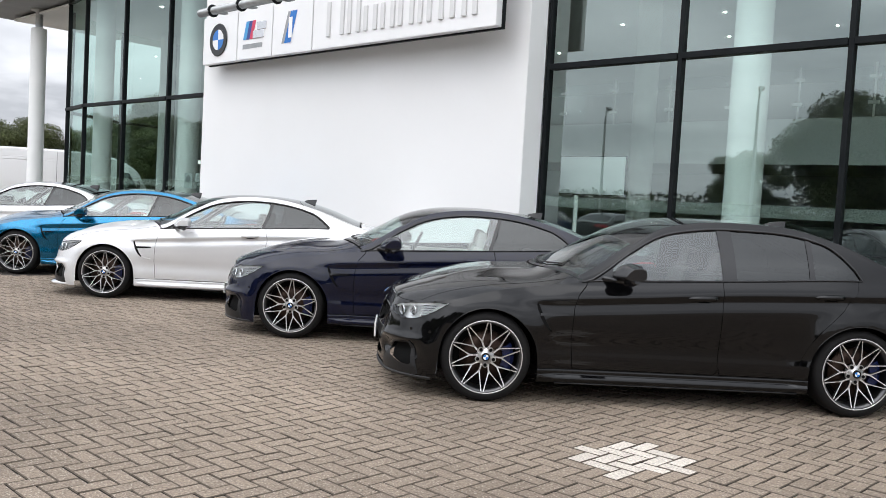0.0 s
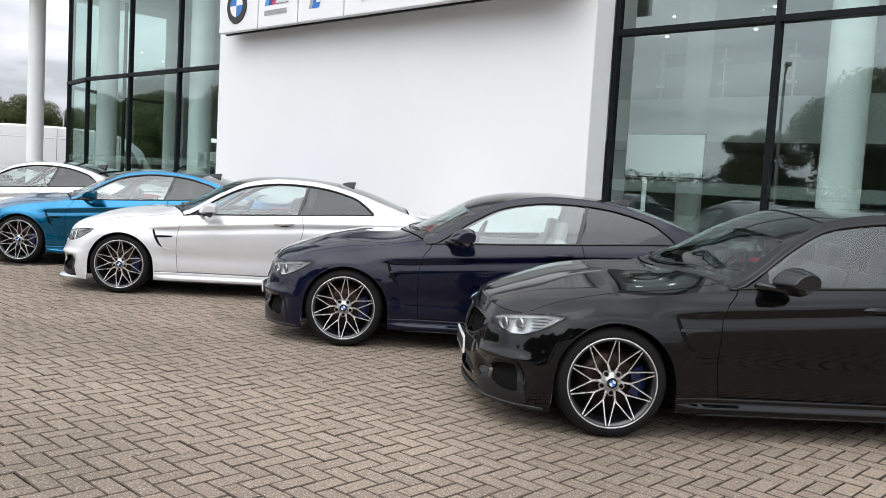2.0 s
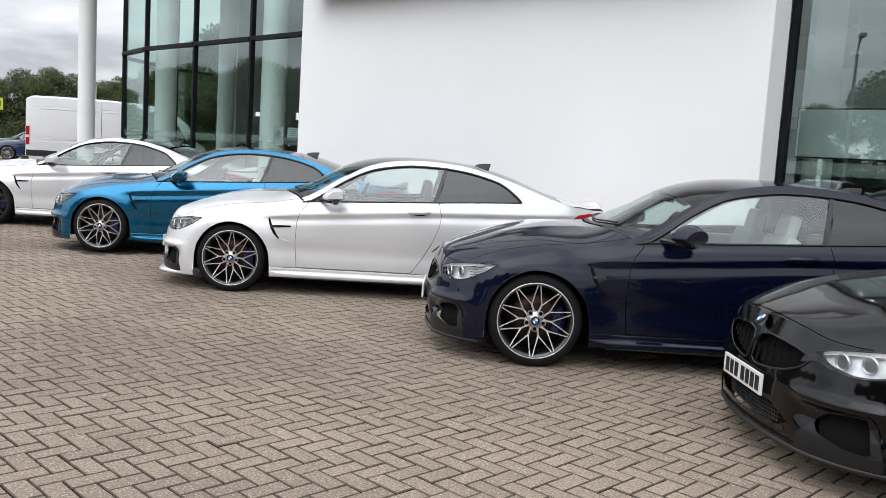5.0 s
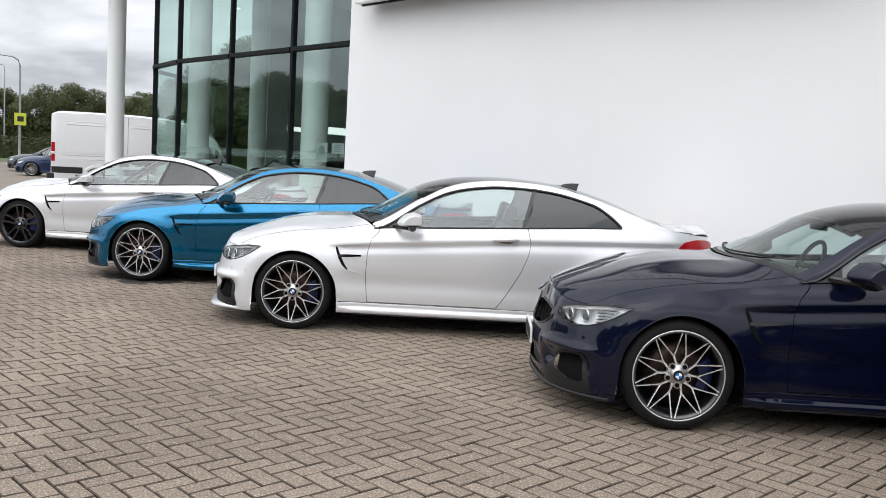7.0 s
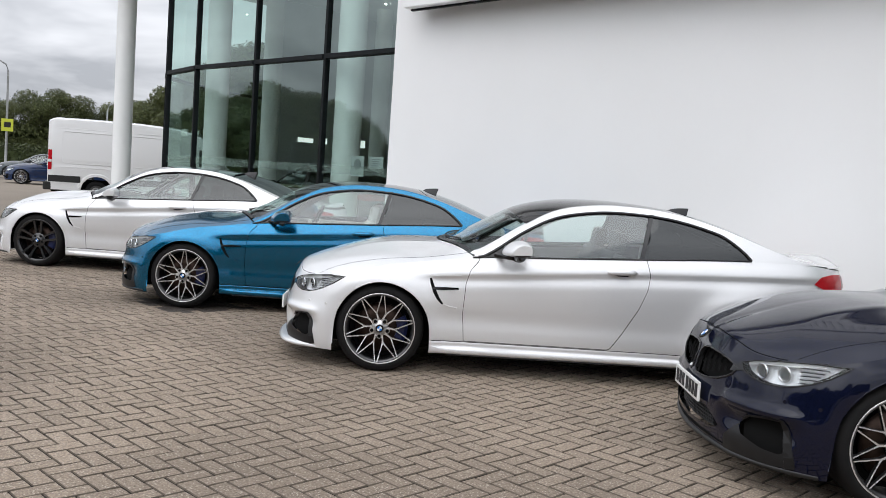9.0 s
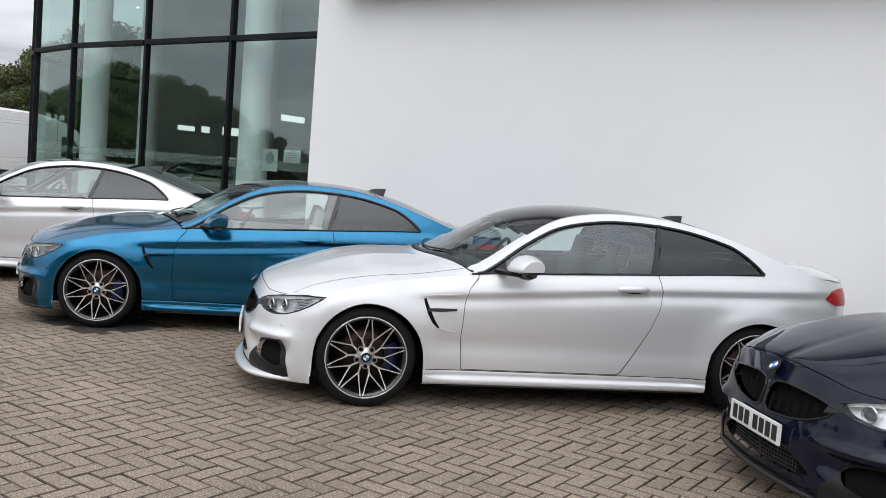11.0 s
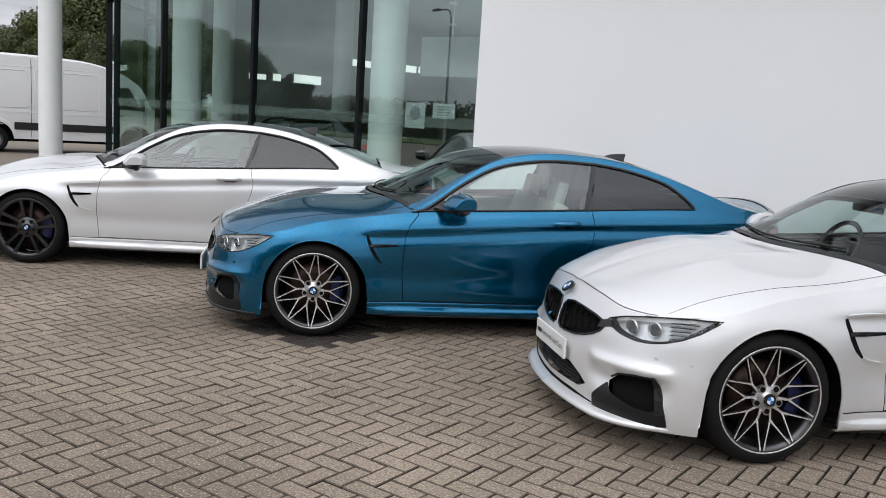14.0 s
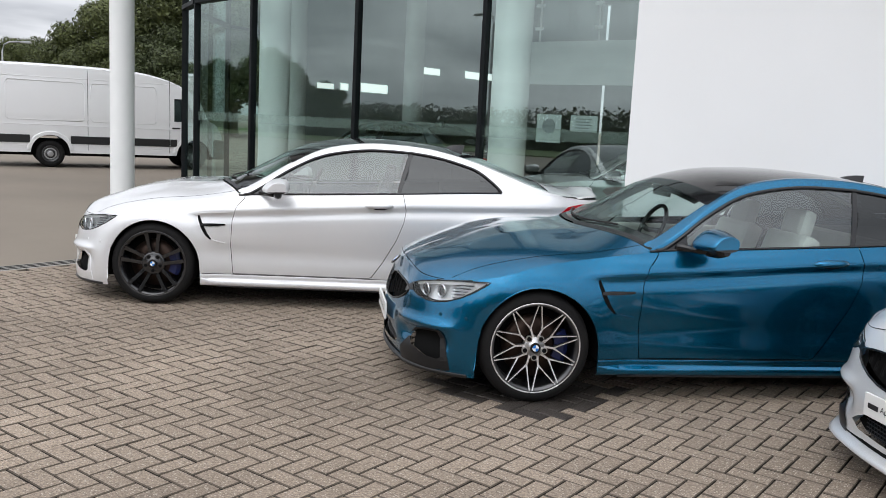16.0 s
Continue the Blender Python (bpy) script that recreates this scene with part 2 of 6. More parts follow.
caliper_gold = material("caliper_gold", (0.35, 0.22, 0.06), 0.4, 0.3)
chrome = material("chrome", (0.75, 0.75, 0.76), 0.12, 1.0)
lamp_chrome = varied("lamp_reflector", (0.85, 0.86, 0.87), (0.95, 0.95, 0.95), 20, (0.08, 0.2), metal=0.3, bump=0.9, bump_scale=26)
red_lens = material("red_lens", (0.4, 0.006, 0.012), 0.25, spec=0.3)
amber_lens = material("amber_lens", (0.6, 0.2, 0.02), 0.2)
roundel_blue = material("roundel_blue", (0.02, 0.16, 0.5), 0.2)
roundel_white = material("roundel_white", (0.8, 0.8, 0.8), 0.2)
plate_white = material("plate_white", (0.74, 0.74, 0.72), 0.35)
ink = material("ink", (0.01, 0.01, 0.012), 0.5)
leather_dark = varied("leather_dark", (0.02, 0.02, 0.021), (0.035, 0.034, 0.034), 8, (0.4, 0.6), bump=0.2, bump_scale=120)
leather_cream = varied("leather_cream", (0.55, 0.53, 0.49), (0.65, 0.63, 0.6), 8, (0.4, 0.6), bump=0.2, bump_scale=120)
car_glass = glass("car_glass", (0.74, 0.84, 0.82), f0=0.105)
car_glass_dark = glass("privacy_glass", (0.06, 0.066, 0.07), f0=0.06)
screen_glass = glass("windscreen_glass", (0.62, 0.72, 0.70), f0=0.05)
lamp_glass = glass("lamp_glass", (0.95, 0.97, 0.98), f0=0.05)
shop_glass = glass("shop_glass", (0.74, 0.87, 0.83), 1.0, f0=0.21, cast=(0.86, 1.0, 0.97))

# ---- cars ----
import functools

# Car space: x runs back from the front axle, y to the car's right, z up from the ground.
WHEELBASE = 2.812
NOSE = -1.46
out_x = spline((NOSE, -0.822), (-1.30, -0.813), (-1.12, -0.790), (-0.86, -0.722), (-0.66, -0.61), (-0.46, -0.457), (-0.25, -0.25), (0, 0), (0.4, 0.4), (1.2, 1.2), (2.2, 2.2),
               (2.8, 2.8), (3.15, 3.15), (3.45, 3.43), (3.68, 3.61), (3.95, 3.77), (4.22, 3.84), (4.47, 3.86))
out_y = spline((NOSE, 0), (-1.30, 0.163), (-1.12, 0.343), (-0.86, 0.592), (-0.66, 0.758), (-0.46, 0.872), (-0.25, 0.91), (0, 0.914), (0.4, 0.912), (1.2, 0.91), (2.2, 0.912),
               (2.8, 0.918), (3.15, 0.905), (3.45, 0.86), (3.68, 0.75), (3.95, 0.53), (4.22, 0.27), (4.47, 0))
wall_top = spline((NOSE, 0.742), (-1.12, 0.722), (-0.86, 0.698), (-0.66, 0.697), (-0.46, 0.715), (-0.25, 0.752), (0.0, 0.818), (0.35, 0.874), (0.72, 0.922), (1.3, 0.952),
                  (1.94, 0.985), (2.8, 1.03), (3.15, 1.035), (3.45, 1.022), (3.68, 1.0), (4.0, 0.985), (4.47, 0.985))
wall_foot = spline((NOSE, 0.16), (-0.86, 0.152), (-0.36, 0.147), (0.4, 0.19), (1.5, 0.2), (2.4, 0.2), (3.2, 0.24), (3.7, 0.27), (4.47, 0.28))
crease_z = spline((0.3, 0.755), (1.18, 0.815), (1.85, 0.862), (2.8, 0.90), (3.5, 0.92), (4.5, 0.92))
front_in = spline((0.1, 0.03), (0.17, 0.012), (0.28, 0.0), (0.42, 0.0), (0.50, 0.016), (0.60, 0.040), (0.70, 0.085), (0.78, 0.125))
rear_in = spline((0.15, 0.06), (0.3, 0.01), (0.45, 0.0), (0.6, 0.004), (0.75, 0.02), (0.9, 0.035), (1.0, 0.07))
side_in = spline((0.1, 0.075), (0.2, 0.045), (0.27, 0.024), (0.34, 0.018), (0.44, 0.022), (0.56, 0.008), (0.68, 0.0), (0.765, 0.003), (0.80, 0.012), (0.825, 0.0145), (0.845, 0.004), (0.90, 0.018), (0.96, 0.05), (1.05, 0.085))
plain_in = spline((0.1, 0.03), (0.2, 0.012), (0.34, 0.005), (0.5, 0.002), (0.62, 0.0), (0.72, 0.012), (0.82, 0.045), (0.92, 0.085))


def wall_point(a, z, side=1, lift=0.0):
    """A point of the car's flank: a runs round the plan from nose to tail."""
    x, y = flank_xy(round(float(a), 5), round(float(z), 5), round(float(lift), 5))
    return Vector((x, y * side, z))


@functools.lru_cache(None)
def flank_xy(a, z, lift):
    x, y = out_x(a), out_y(a)
    tx, ty = out_x(a + 0.01) - out_x(a - 0.01), out_y(a + 0.01) - out_y(a - 0.01)
    tl = math.hypot(tx, ty) or 1
    nx, ny = -ty / tl, tx / tl
    wf = 1 - smooth(-0.62, -0.22, a)
    wr = smooth(3.2, 3.6, a)
    ws = smooth(0.15, 0.6, a)
    zz = z - crease_z(max(a, 0.3)) + 0.84
    d = wf * front_in(z) + wr * rear_in(z) + (1 - wf) * (1 - wr) * (ws * side_in(zz if z > 0.6 else z * (1 - smooth(0.45, 0.6, z)) + zz * smooth(0.45, 0.6, z)) + (1 - ws) * plain_in(z))
    for cx, bulge in ((0.0, 0.024), (WHEELBASE, 0.034)):
        r = math.hypot(a - cx, z - 0.33)
        d -= bulge * math.exp(-(((r - 0.37) / 0.105) ** 2))
    # hollow round the corner intake, under a raised ledge
    if a < -0.4:
        w = smooth(-1.06, -0.92, a) * (1 - smooth(-0.60, -0.46, a))
        d += w * (0.036 * math.exp(-(((z - 0.345) / 0.055) ** 2)) - 0.022 * math.exp(-(((z - 0.432) / 0.026) ** 2)))
    d -= lift
    return x - nx * d, y - ny * d


def belt_y(x):
    return wall_point(x, wall_top(x)).y


class Shape:
    """The cabin of a two-door or four-door car."""

    def __init__(self, saloon):
        self.saloon = saloon
        self.seen = {}
        if saloon:
            self.rail = spline((0.66, 0.92), (0.80, 0.995), (1.08, 1.195), (1.30, 1.328), (1.62, 1.402), (2.0, 1.416), (2.4, 1.388), (2.7, 1.296), (3.0, 1.16), (3.22, 1.06), (3.36, 1.03))
            self.mid = spline((-0.9, 0.62), (-0.78, 0.71), (-0.68, 0.76), (-0.41, 0.86), (0.0, 0.945), (0.42, 0.985), (0.52, 1.015), (0.8, 1.165), (1.10, 1.325), (1.3, 1.395), (1.75, 1.44), (2.2, 1.432), (2.6, 1.38), (2.85, 1.27), (3.25, 1.085), (3.5, 1.045), (3.76, 1.04), (3.9, 1.02))
            self.tops = ((1.10, 1.00), (2.66, 2.58), (3.24, 3.26))
            self.dlo = (0.73, 2.82)
        else:
            self.rail = spline((0.66, 0.92), (0.80, 0.99), (1.08, 1.178), (1.30, 1.300), (1.62, 1.374), (1.95, 1.384), (2.3, 1.350), (2.65, 1.257), (2.95, 1.150), (3.2, 1.065), (3.36, 1.03))
            self.mid = spline((-0.9, 0.62), (-0.78, 0.715), (-0.68, 0.768), (-0.41, 0.872), (0.0, 0.962), (0.42, 1.0), (0.52, 1.03), (0.8, 1.175), (1.08, 1.325), (1.3, 1.385), (1.68, 1.420), (2.1, 1.408), (2.45, 1.362), (2.8, 1.266), (3.2, 1.115), (3.5, 1.05), (3.76, 1.04), (3.9, 1.02))
            self.tops = ((1.10, 1.00), (2.50, 2.36), (3.26, 3.22))
            self.dlo = (0.72, 2.84)

    def side_y(self, x, z):
        """How wide the cabin is at a height."""
        h = max(0.0, z - wall_top(x))
        return belt_y(x) - 0.42 * h - 0.45 * h * h

    def edge(self, x):
        x = round(float(x), 4)
        if x not in self.seen:
            self.seen[x] = self.find_edge(x)
        return self.seen[x]

    def find_edge(self, x):
        """The line where the flank or cabin side meets the top skin: y, z."""
        if x < -0.3:
            lo, hi = NOSE, -0.3
            for _ in range(24):
                m = (lo + hi) / 2
                p = wall_point(m, wall_top(m))
                lo, hi = (m, hi) if p.x < x else (lo, m)
            return max(p.y, 0.02), p.z
        if 0.68 < x < 3.33:
            z = self.rail(x)
            return self.side_y(x, z), z
        if x > 3.5:
            lo, hi = 3.4, 4.47
            for _ in range(24):
                m = (lo + hi) / 2
                p = wall_point(m, wall_top(m))
                lo, hi = (m, hi) if p.x < x else (lo, m)
            return max(p.y, 0.02), p.z
        p = wall_point(x, wall_top(x))
        return p.y, p.z

    def top(self, x, y):
        """The height of the top skin."""
        ye, ze = self.edge(x)
        q = min(1.0, abs(y) / ye)
        p = 2.3 if x > 0.7 else 3.1
        return self.mid(x) - (self.mid(x) - ze) * q ** p


SHAPES = {False: Shape(False), True: Shape(True)}


def grid_faces(nu, nv):
    return [(i * nv + j, (i + 1) * nv + j, (i + 1) * nv + j + 1, i * nv + j + 1) for i in range(nu - 1) for j in range(nv - 1)]


def in_poly(p, poly):
    inside = False
    for (x1, y1), (x2, y2) in zip(poly, poly[1:] + poly[:1]):
        if (y1 > p[1]) != (y2 > p[1]) and p[0] < (x2 - x1) * (p[1] - y1) / (y2 - y1) + x1:
            inside = not inside
    return inside


def nearest_on(p, poly):
    best = None
    for (x1, y1), (x2, y2) in zip(poly, poly[1:] + poly[:1]):
        dx, dy = x2 - x1, y2 - y1
        t = min(1, max(0, ((p[0] - x1) * dx + (p[1] - y1) * dy) / (dx * dx + dy * dy or 1)))
        q = (x1 + t * dx, y1 + t * dy)
        d = (q[0] - p[0]) ** 2 + (q[1] - p[1]) ** 2
        if best is None or d < best[0]:
            best = (d, q)
    return best[1]


def split_sheet(uv, faces, polys):
    """Parts a sheet, given in its own flat coordinates, along closed outlines. Returns the rest and one face list per outline; edges are drawn onto the outlines."""
    owner = []
    for f in faces:
        c = (sum(uv[i][0] for i in f) / 4, sum(uv[i][1] for i in f) / 4)
        owner.append(next((k for k, poly in enumerate(polys) if in_poly(c, poly)), -1))
    touch = {}
    for f, o in zip(faces, owner):
        for i in f:
            touch.setdefault(i, set()).add(o)
    for i, owners in touch.items():
        mine = [o for o in owners if o >= 0]
        if len(owners) > 1 and mine:
            uv[i] = nearest_on(uv[i], polys[mine[0]])
    groups = [[f for f, o in zip(faces, owner) if o == k] for k in range(-1, len(polys))]
    return groups


def inset_gap(uv, group, poly, gap):
    """The sheet's points with those on the outline drawn inwards by half a panel gap."""
    cx, cy = sum(p[0] for p in poly) / len(poly), sum(p[1] for p in poly) / len(poly)
    made = list(uv)
    for i in {i for f in group for i in f}:
        q = nearest_on(uv[i], poly)
        if abs(q[0] - uv[i][0]) + abs(q[1] - uv[i][1]) < 1e-6:
            dx, dy = cx - q[0], cy - q[1]
            made[i] = (q[0] + (gap if dx > 0 else -gap) * (abs(dx) > 0.25), q[1] + (gap if dy > 0 else -gap) * (abs(dy) > 0.12))
    return made


def sheet_mesh(name, uv, faces, place, mat, flip=False):
    used = sorted({i for f in faces for i in f})
    at = {i: k for k, i in enumerate(used)}
    fs = [tuple(at[i] for i in (reversed(f) if flip else f)) for f in faces]
    return mesh_from(name, [place(*uv[i]) for i in used], fs, mat)


def round_poly(ca, cz, wa, wz, n=24, power=2.6, slant=0.0):
    pts = []
    for k in range(n):
        c, s = math.cos(k * math.tau / n), math.sin(k * math.tau / n)
        u = math.copysign(abs(c) ** (2 / power), c)
        v = math.copysign(abs(s) ** (2 / power), s)
        pts.append((ca + wa * u + slant * v, cz + wz * v))
    return pts


def dense(poly, step=0.02, closed=True):
    out = []
    for p, q in zip(poly, poly[1:] + (poly[:1] if closed else [])):
        n = max(1, int(math.hypot(q[0] - p[0], q[1] - p[1]) / step))
        out += [(p[0] + (q[0] - p[0]) * k / n, p[1] + (q[1] - p[1]) * k / n) for k in range(n)]
    return out + ([] if closed else [poly[-1]])


def flank_tube(bm, pts, side, radius, lift=0.0, closed=False, sides=6):
    """A bead that follows the flank."""
    line = [wall_point(a, z, side, lift) for a, z in pts]
    if closed:
        line.append(line[0])
    return add_tube(bm, line, radius, sides, not closed)


def flank_ribbon(bm, pts, widths, side, lift=0.004):
    """A raised band that follows the flank; its width runs across the line."""
    rows = []
    for k, (a, z) in enumerate(pts):
        p, q = pts[max(k - 1, 0)], pts[min(k + 1, len(pts) - 1)]
        da, dz = q[0] - p[0], q[1] - p[1]
        ln = math.hypot(da, dz) or 1
        w = widths[k] / 2 if isinstance(widths, (list, tuple)) else widths / 2
        na, nz = -dz / ln * w, da / ln * w
        rows.append([bm.verts.new(wall_point(a + s * na, z + s * nz, side, h)) for s, h in ((-1, -0.004), (-0.8, lift), (0.8, lift), (1, -0.004))])
    for r, s in zip(rows, rows[1:]):
        for k in range(3):
            bm.faces.new((r[k], s[k], s[k + 1], r[k + 1]))
    return bm


def flank_patch(name, poly, side, lift, mat, steps=(22, 8)):
    """A panel on the flank inside an outline in which every column is one upright stretch."""
    a0, a1 = min(p[0] for p in poly), max(p[0] for p in poly)
    verts = []
    for i in range(steps[0] + 1):
        a = a0 + (a1 - a0) * (0.003 + 0.994 * i / steps[0])
        zs = []
        for (x1, y1), (x2, y2) in zip(poly, poly[1:] + poly[:1]):
            if (x1 > a) != (x2 > a):
                zs.append(y1 + (y2 - y1) * (a - x1) / (x2 - x1))
        lo, hi = min(zs), max(zs)
        for j in range(steps[1] + 1):
            verts.append(wall_point(a, lo + (hi - lo) * j / steps[1], side, lift))
    return mesh_from(name, verts, grid_faces(steps[0] + 1, steps[1] + 1), mat)


REAR_ARCH = [(-0.388, 0.02), (-0.392, 0.2)] + [(-0.385 * math.cos(k * math.pi / 22), 0.325 + 0.375 * math.sin(k * math.pi / 22)) for k in range(23)] + [(0.392, 0.2), (0.395, 0.02)]


ARCH = [(u * 0.915 if u < 0 else u, w) for u, w in REAR_ARCH]


def disc_of(bm, centre, normal, radius, sides=20, thick=0.004):
    m = Vector(normal).to_track_quat("Z", "Y").to_matrix().to_4x4()
    m.translation = Vector(centre)
    bmesh.ops.create_cone(bm, cap_ends=True, segments=sides, radius1=radius, radius2=radius * 0.96, depth=thick, matrix=m)
    return bm


def roundel(parent, centre, normal, radius):
    """A round badge: dark ring, quartered disc."""
    badge = part("badge", disc_of(bmesh.new(), centre, normal, radius, 28, 0.008), gloss_black, parent, "round badge, dark ring with blue and white quarters")
    n = Vector(normal).normalized()
    q = n.to_track_quat("Z", "Y").to_matrix()
    for k in range(4):
        bm = bmesh.new()
        ring = [Vector((0, 0, 0))] + [Vector((math.cos(t), math.sin(t), 0)) * radius * 0.62 for t in np.linspace(k * math.pi / 2, (k + 1) * math.pi / 2, 7)]
        bm.faces.new([bm.verts.new(Vector(centre) + n * 0.0055 + q @ v) for v in ring])
        part("quarter", bm, roundel_blue if k % 2 else roundel_white, badge)
    return badge


def wheel(car, x, side, style):
    """One road wheel with its tyre, rim, brake disc and caliper. Outboard is +y before the side is set."""
    hub = empty("wheel")
    hub.parent = car
    hub.location = (x, side * 0.915, 0.336)
    hub.scale = (1.012, 1, 1.012)
    hub.rotation_euler = (0, 0, 0 if side > 0 else math.pi)
    R = 0.333
    bm = bmesh.new()
    add_lathe(bm, [(0.262, -0.008), (0.268, -0.001), (0.283, 0.003), (0.302, -0.001), (0.318, -0.014), (0.328, -0.03), (R, -0.05), (R + 0.0005, -0.09), (R + 0.0005, -0.17), (R, -0.215),
                   (0.325, -0.24), (0.30, -0.262), (0.27, -0.258), (0.262, -0.25)], 48)
    part("tyre", bm, rubber, hub, "black low-profile tyre")
    rim_mat, face_mat = (alloy_black, alloy_black) if style == "black" else (alloy_grey, alloy)
    bm = bmesh.new()
    add_lathe(bm, [(0.255, -0.002), (0.268, 0.0), (0.270, -0.008), (0.262, -0.012), (0.246, -0.018), (0.24, -0.05), (0.236, -0.12), (0.245, -0.2), (0.262, -0.25)], 48)
    rim = part("rim", bm, rim_mat, hub, "black painted alloy rim" if style == "black" else "grey alloy rim with bright machined edge")
    bm = bmesh.new()
    add_lathe(bm, [(0.2575, -0.006), (0.262, -0.001), (0.2685, 0.0015), (0.2715, -0.003)], 48)
    part("rim_lip", bm, face_mat, rim)
    def spoke(bm, p, q, sections, deep):
        n = (q - p).normalized().cross(Vector((0, 1, 0))).normalized()
        rows = []
        for f, w, h in sections:
            c = p.lerp(q, f) + Vector((0, h, 0))
            rows.append([bm.verts.new(c - n * (w + 0.001) + Vector((0, -deep, 0))), bm.verts.new(c - n * w), bm.verts.new(c + n * w), bm.verts.new(c + n * (w + 0.001) + Vector((0, -deep, 0)))])
        for r, s2 in zip(rows, rows[1:]):
            for j in range(3):
                bm.faces.new((r[j], r[j + 1], s2[j + 1], s2[j]))

    if style == "star":
        for k in range(10):
            t = k * math.tau / 10 + math.pi / 2 + 0.05
            out = Vector((math.cos(t), 0, math.sin(t)))
            along = Vector((-math.sin(t), 0, math.cos(t)))
            bm = bmesh.new()
            # two thin legs, a finger apart at the rim, run to the knots on either side
            for s in (-1, 1):
                u = t + s * math.radians(18)
                p = out * 0.256 + along * s * 0.0085 + Vector((0, -0.004, 0))
                q = Vector((math.cos(u) * 0.114, -0.034, math.sin(u) * 0.114))
                spoke(bm, p, q, ((0, 0.0040, 0.0), (0.3, 0.0032, -0.001), (0.75, 0.0036, 0.0), (1, 0.0056, 0.0)), 0.022)
            # the knot's stem leans towards its neighbour, so that stems pair off into five petals
            u = t + math.radians(18)
            v = u + math.radians(8 if k % 2 else -8)
            q = Vector((math.cos(u) * 0.118, -0.034, math.sin(u) * 0.118))
            spoke(bm, q, Vector((math.cos(v) * 0.046, -0.034, math.sin(v) * 0.046)), ((0, 0.0055, 0.0), (0.5, 0.0062, 0.001), (1, 0.0105, 0.0)), 0.028)
            ob = part("spoke", bm, face_mat, rim)
            ob.data.materials.append(rim_mat)
            for j, f in enumerate(ob.data.polygons):
                f.material_index = 0 if j % 3 == 1 else 1
    else:
        for k in range(5):
            bm = bmesh.new()
            for s in (-1, 1):
                t0 = k * math.tau / 5 + math.pi / 2
                p = Vector((math.cos(t0 + s * 0.20) * 0.25, -0.006, math.sin(t0 + s * 0.20) * 0.25))
                q = Vector((math.cos(t0 + s * 0.33) * 0.075, -0.035, math.sin(t0 + s * 0.33) * 0.075))
                n = (q - p).normalized().cross(Vector((0, 1, 0))).normalized()
                rows = []
                for f, w in ((0, 0.016), (0.5, 0.012), (1, 0.014)):
                    c = p.lerp(q, f)
                    rows.append([bm.verts.new(c - n * w * 1.3 + Vector((0, -0.035, 0))), bm.verts.new(c - n * w), bm.verts.new(c + n * w), bm.verts.new(c + n * w * 1.3 + Vector((0, -0.035, 0)))])
                for r, s2 in zip(rows, rows[1:]):
                    for j in range(3):
                        bm.faces.new((r[j], r[j + 1], s2[j + 1], s2[j]))
            part("spoke", bm, face_mat, rim)
    bm = bmesh.new()
    add_lathe(bm, [(0.030, -0.016), (0.038, -0.025), (0.054, -0.032), (0.064, -0.036), (0.066, -0.07)] if style != "black" else [(0.034, -0.012), (0.05, -0.024), (0.078, -0.03), (0.094, -0.034), (0.096, -0.06)], 20)
    for k in range(5):
        t = k * math.tau / 5 + math.pi / 2 + math.pi / 5
        disc_of(bm, (math.cos(t) * 0.061, -0.030, math.sin(t) * 0.061), (0, 1, 0), 0.0205, 12, 0.012)
    part("hub_centre", bm, hub_grey if style != "black" else face_mat, rim)
    # dark discs on the bosses in place of shaded bolt holes
    for k in range(5):
        t = k * math.tau / 5 + math.pi / 2 + math.pi / 5
        part("bolt_hole_shade", disc_of(bmesh.new(), (math.cos(t) * 0.061, -0.0225, math.sin(t) * 0.061), (0, 1, 0), 0.0135, 12, 0.006), dark_void, rim)
    roundel(hub, (0, -0.008, 0), (0, 1, 0), 0.031)
    bm = bmesh.new()
    add_lathe(bm, [(0.07, -0.085), (0.10, -0.088), (0.19, -0.088), (0.19, -0.112), (0.08, -0.112)], 36)
    part("brake_disc", bm, disc_iron, hub)
    bm = bmesh.new()
    rows = []
    for t in np.linspace(-0.5, 0.5, 7) + (0 if side > 0 else math.pi):
        rows.append([bm.verts.new((math.cos(t) * r, y, math.sin(t) * r)) for r, y in ((0.13, -0.062), (0.185, -0.06), (0.212, -0.075), (0.212, -0.12), (0.13, -0.12))])
    for r, s2 in zip(rows, rows[1:]):
        for j in range(5):
            bm.faces.new((r[j], r[(j + 1) % 5], s2[(j + 1) % 5], s2[j]))
    bm.faces.new(rows[0])
    bm.faces.new(rows[-1])
    part("brake_caliper", bm, caliper_blue, hub, "dark blue brake caliper")
    # added dark disc for the shaded depth behind the spokes
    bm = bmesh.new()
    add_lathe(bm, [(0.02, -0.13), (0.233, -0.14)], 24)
    part("wheel_shade", bm, dark_void, rim)
    return hub


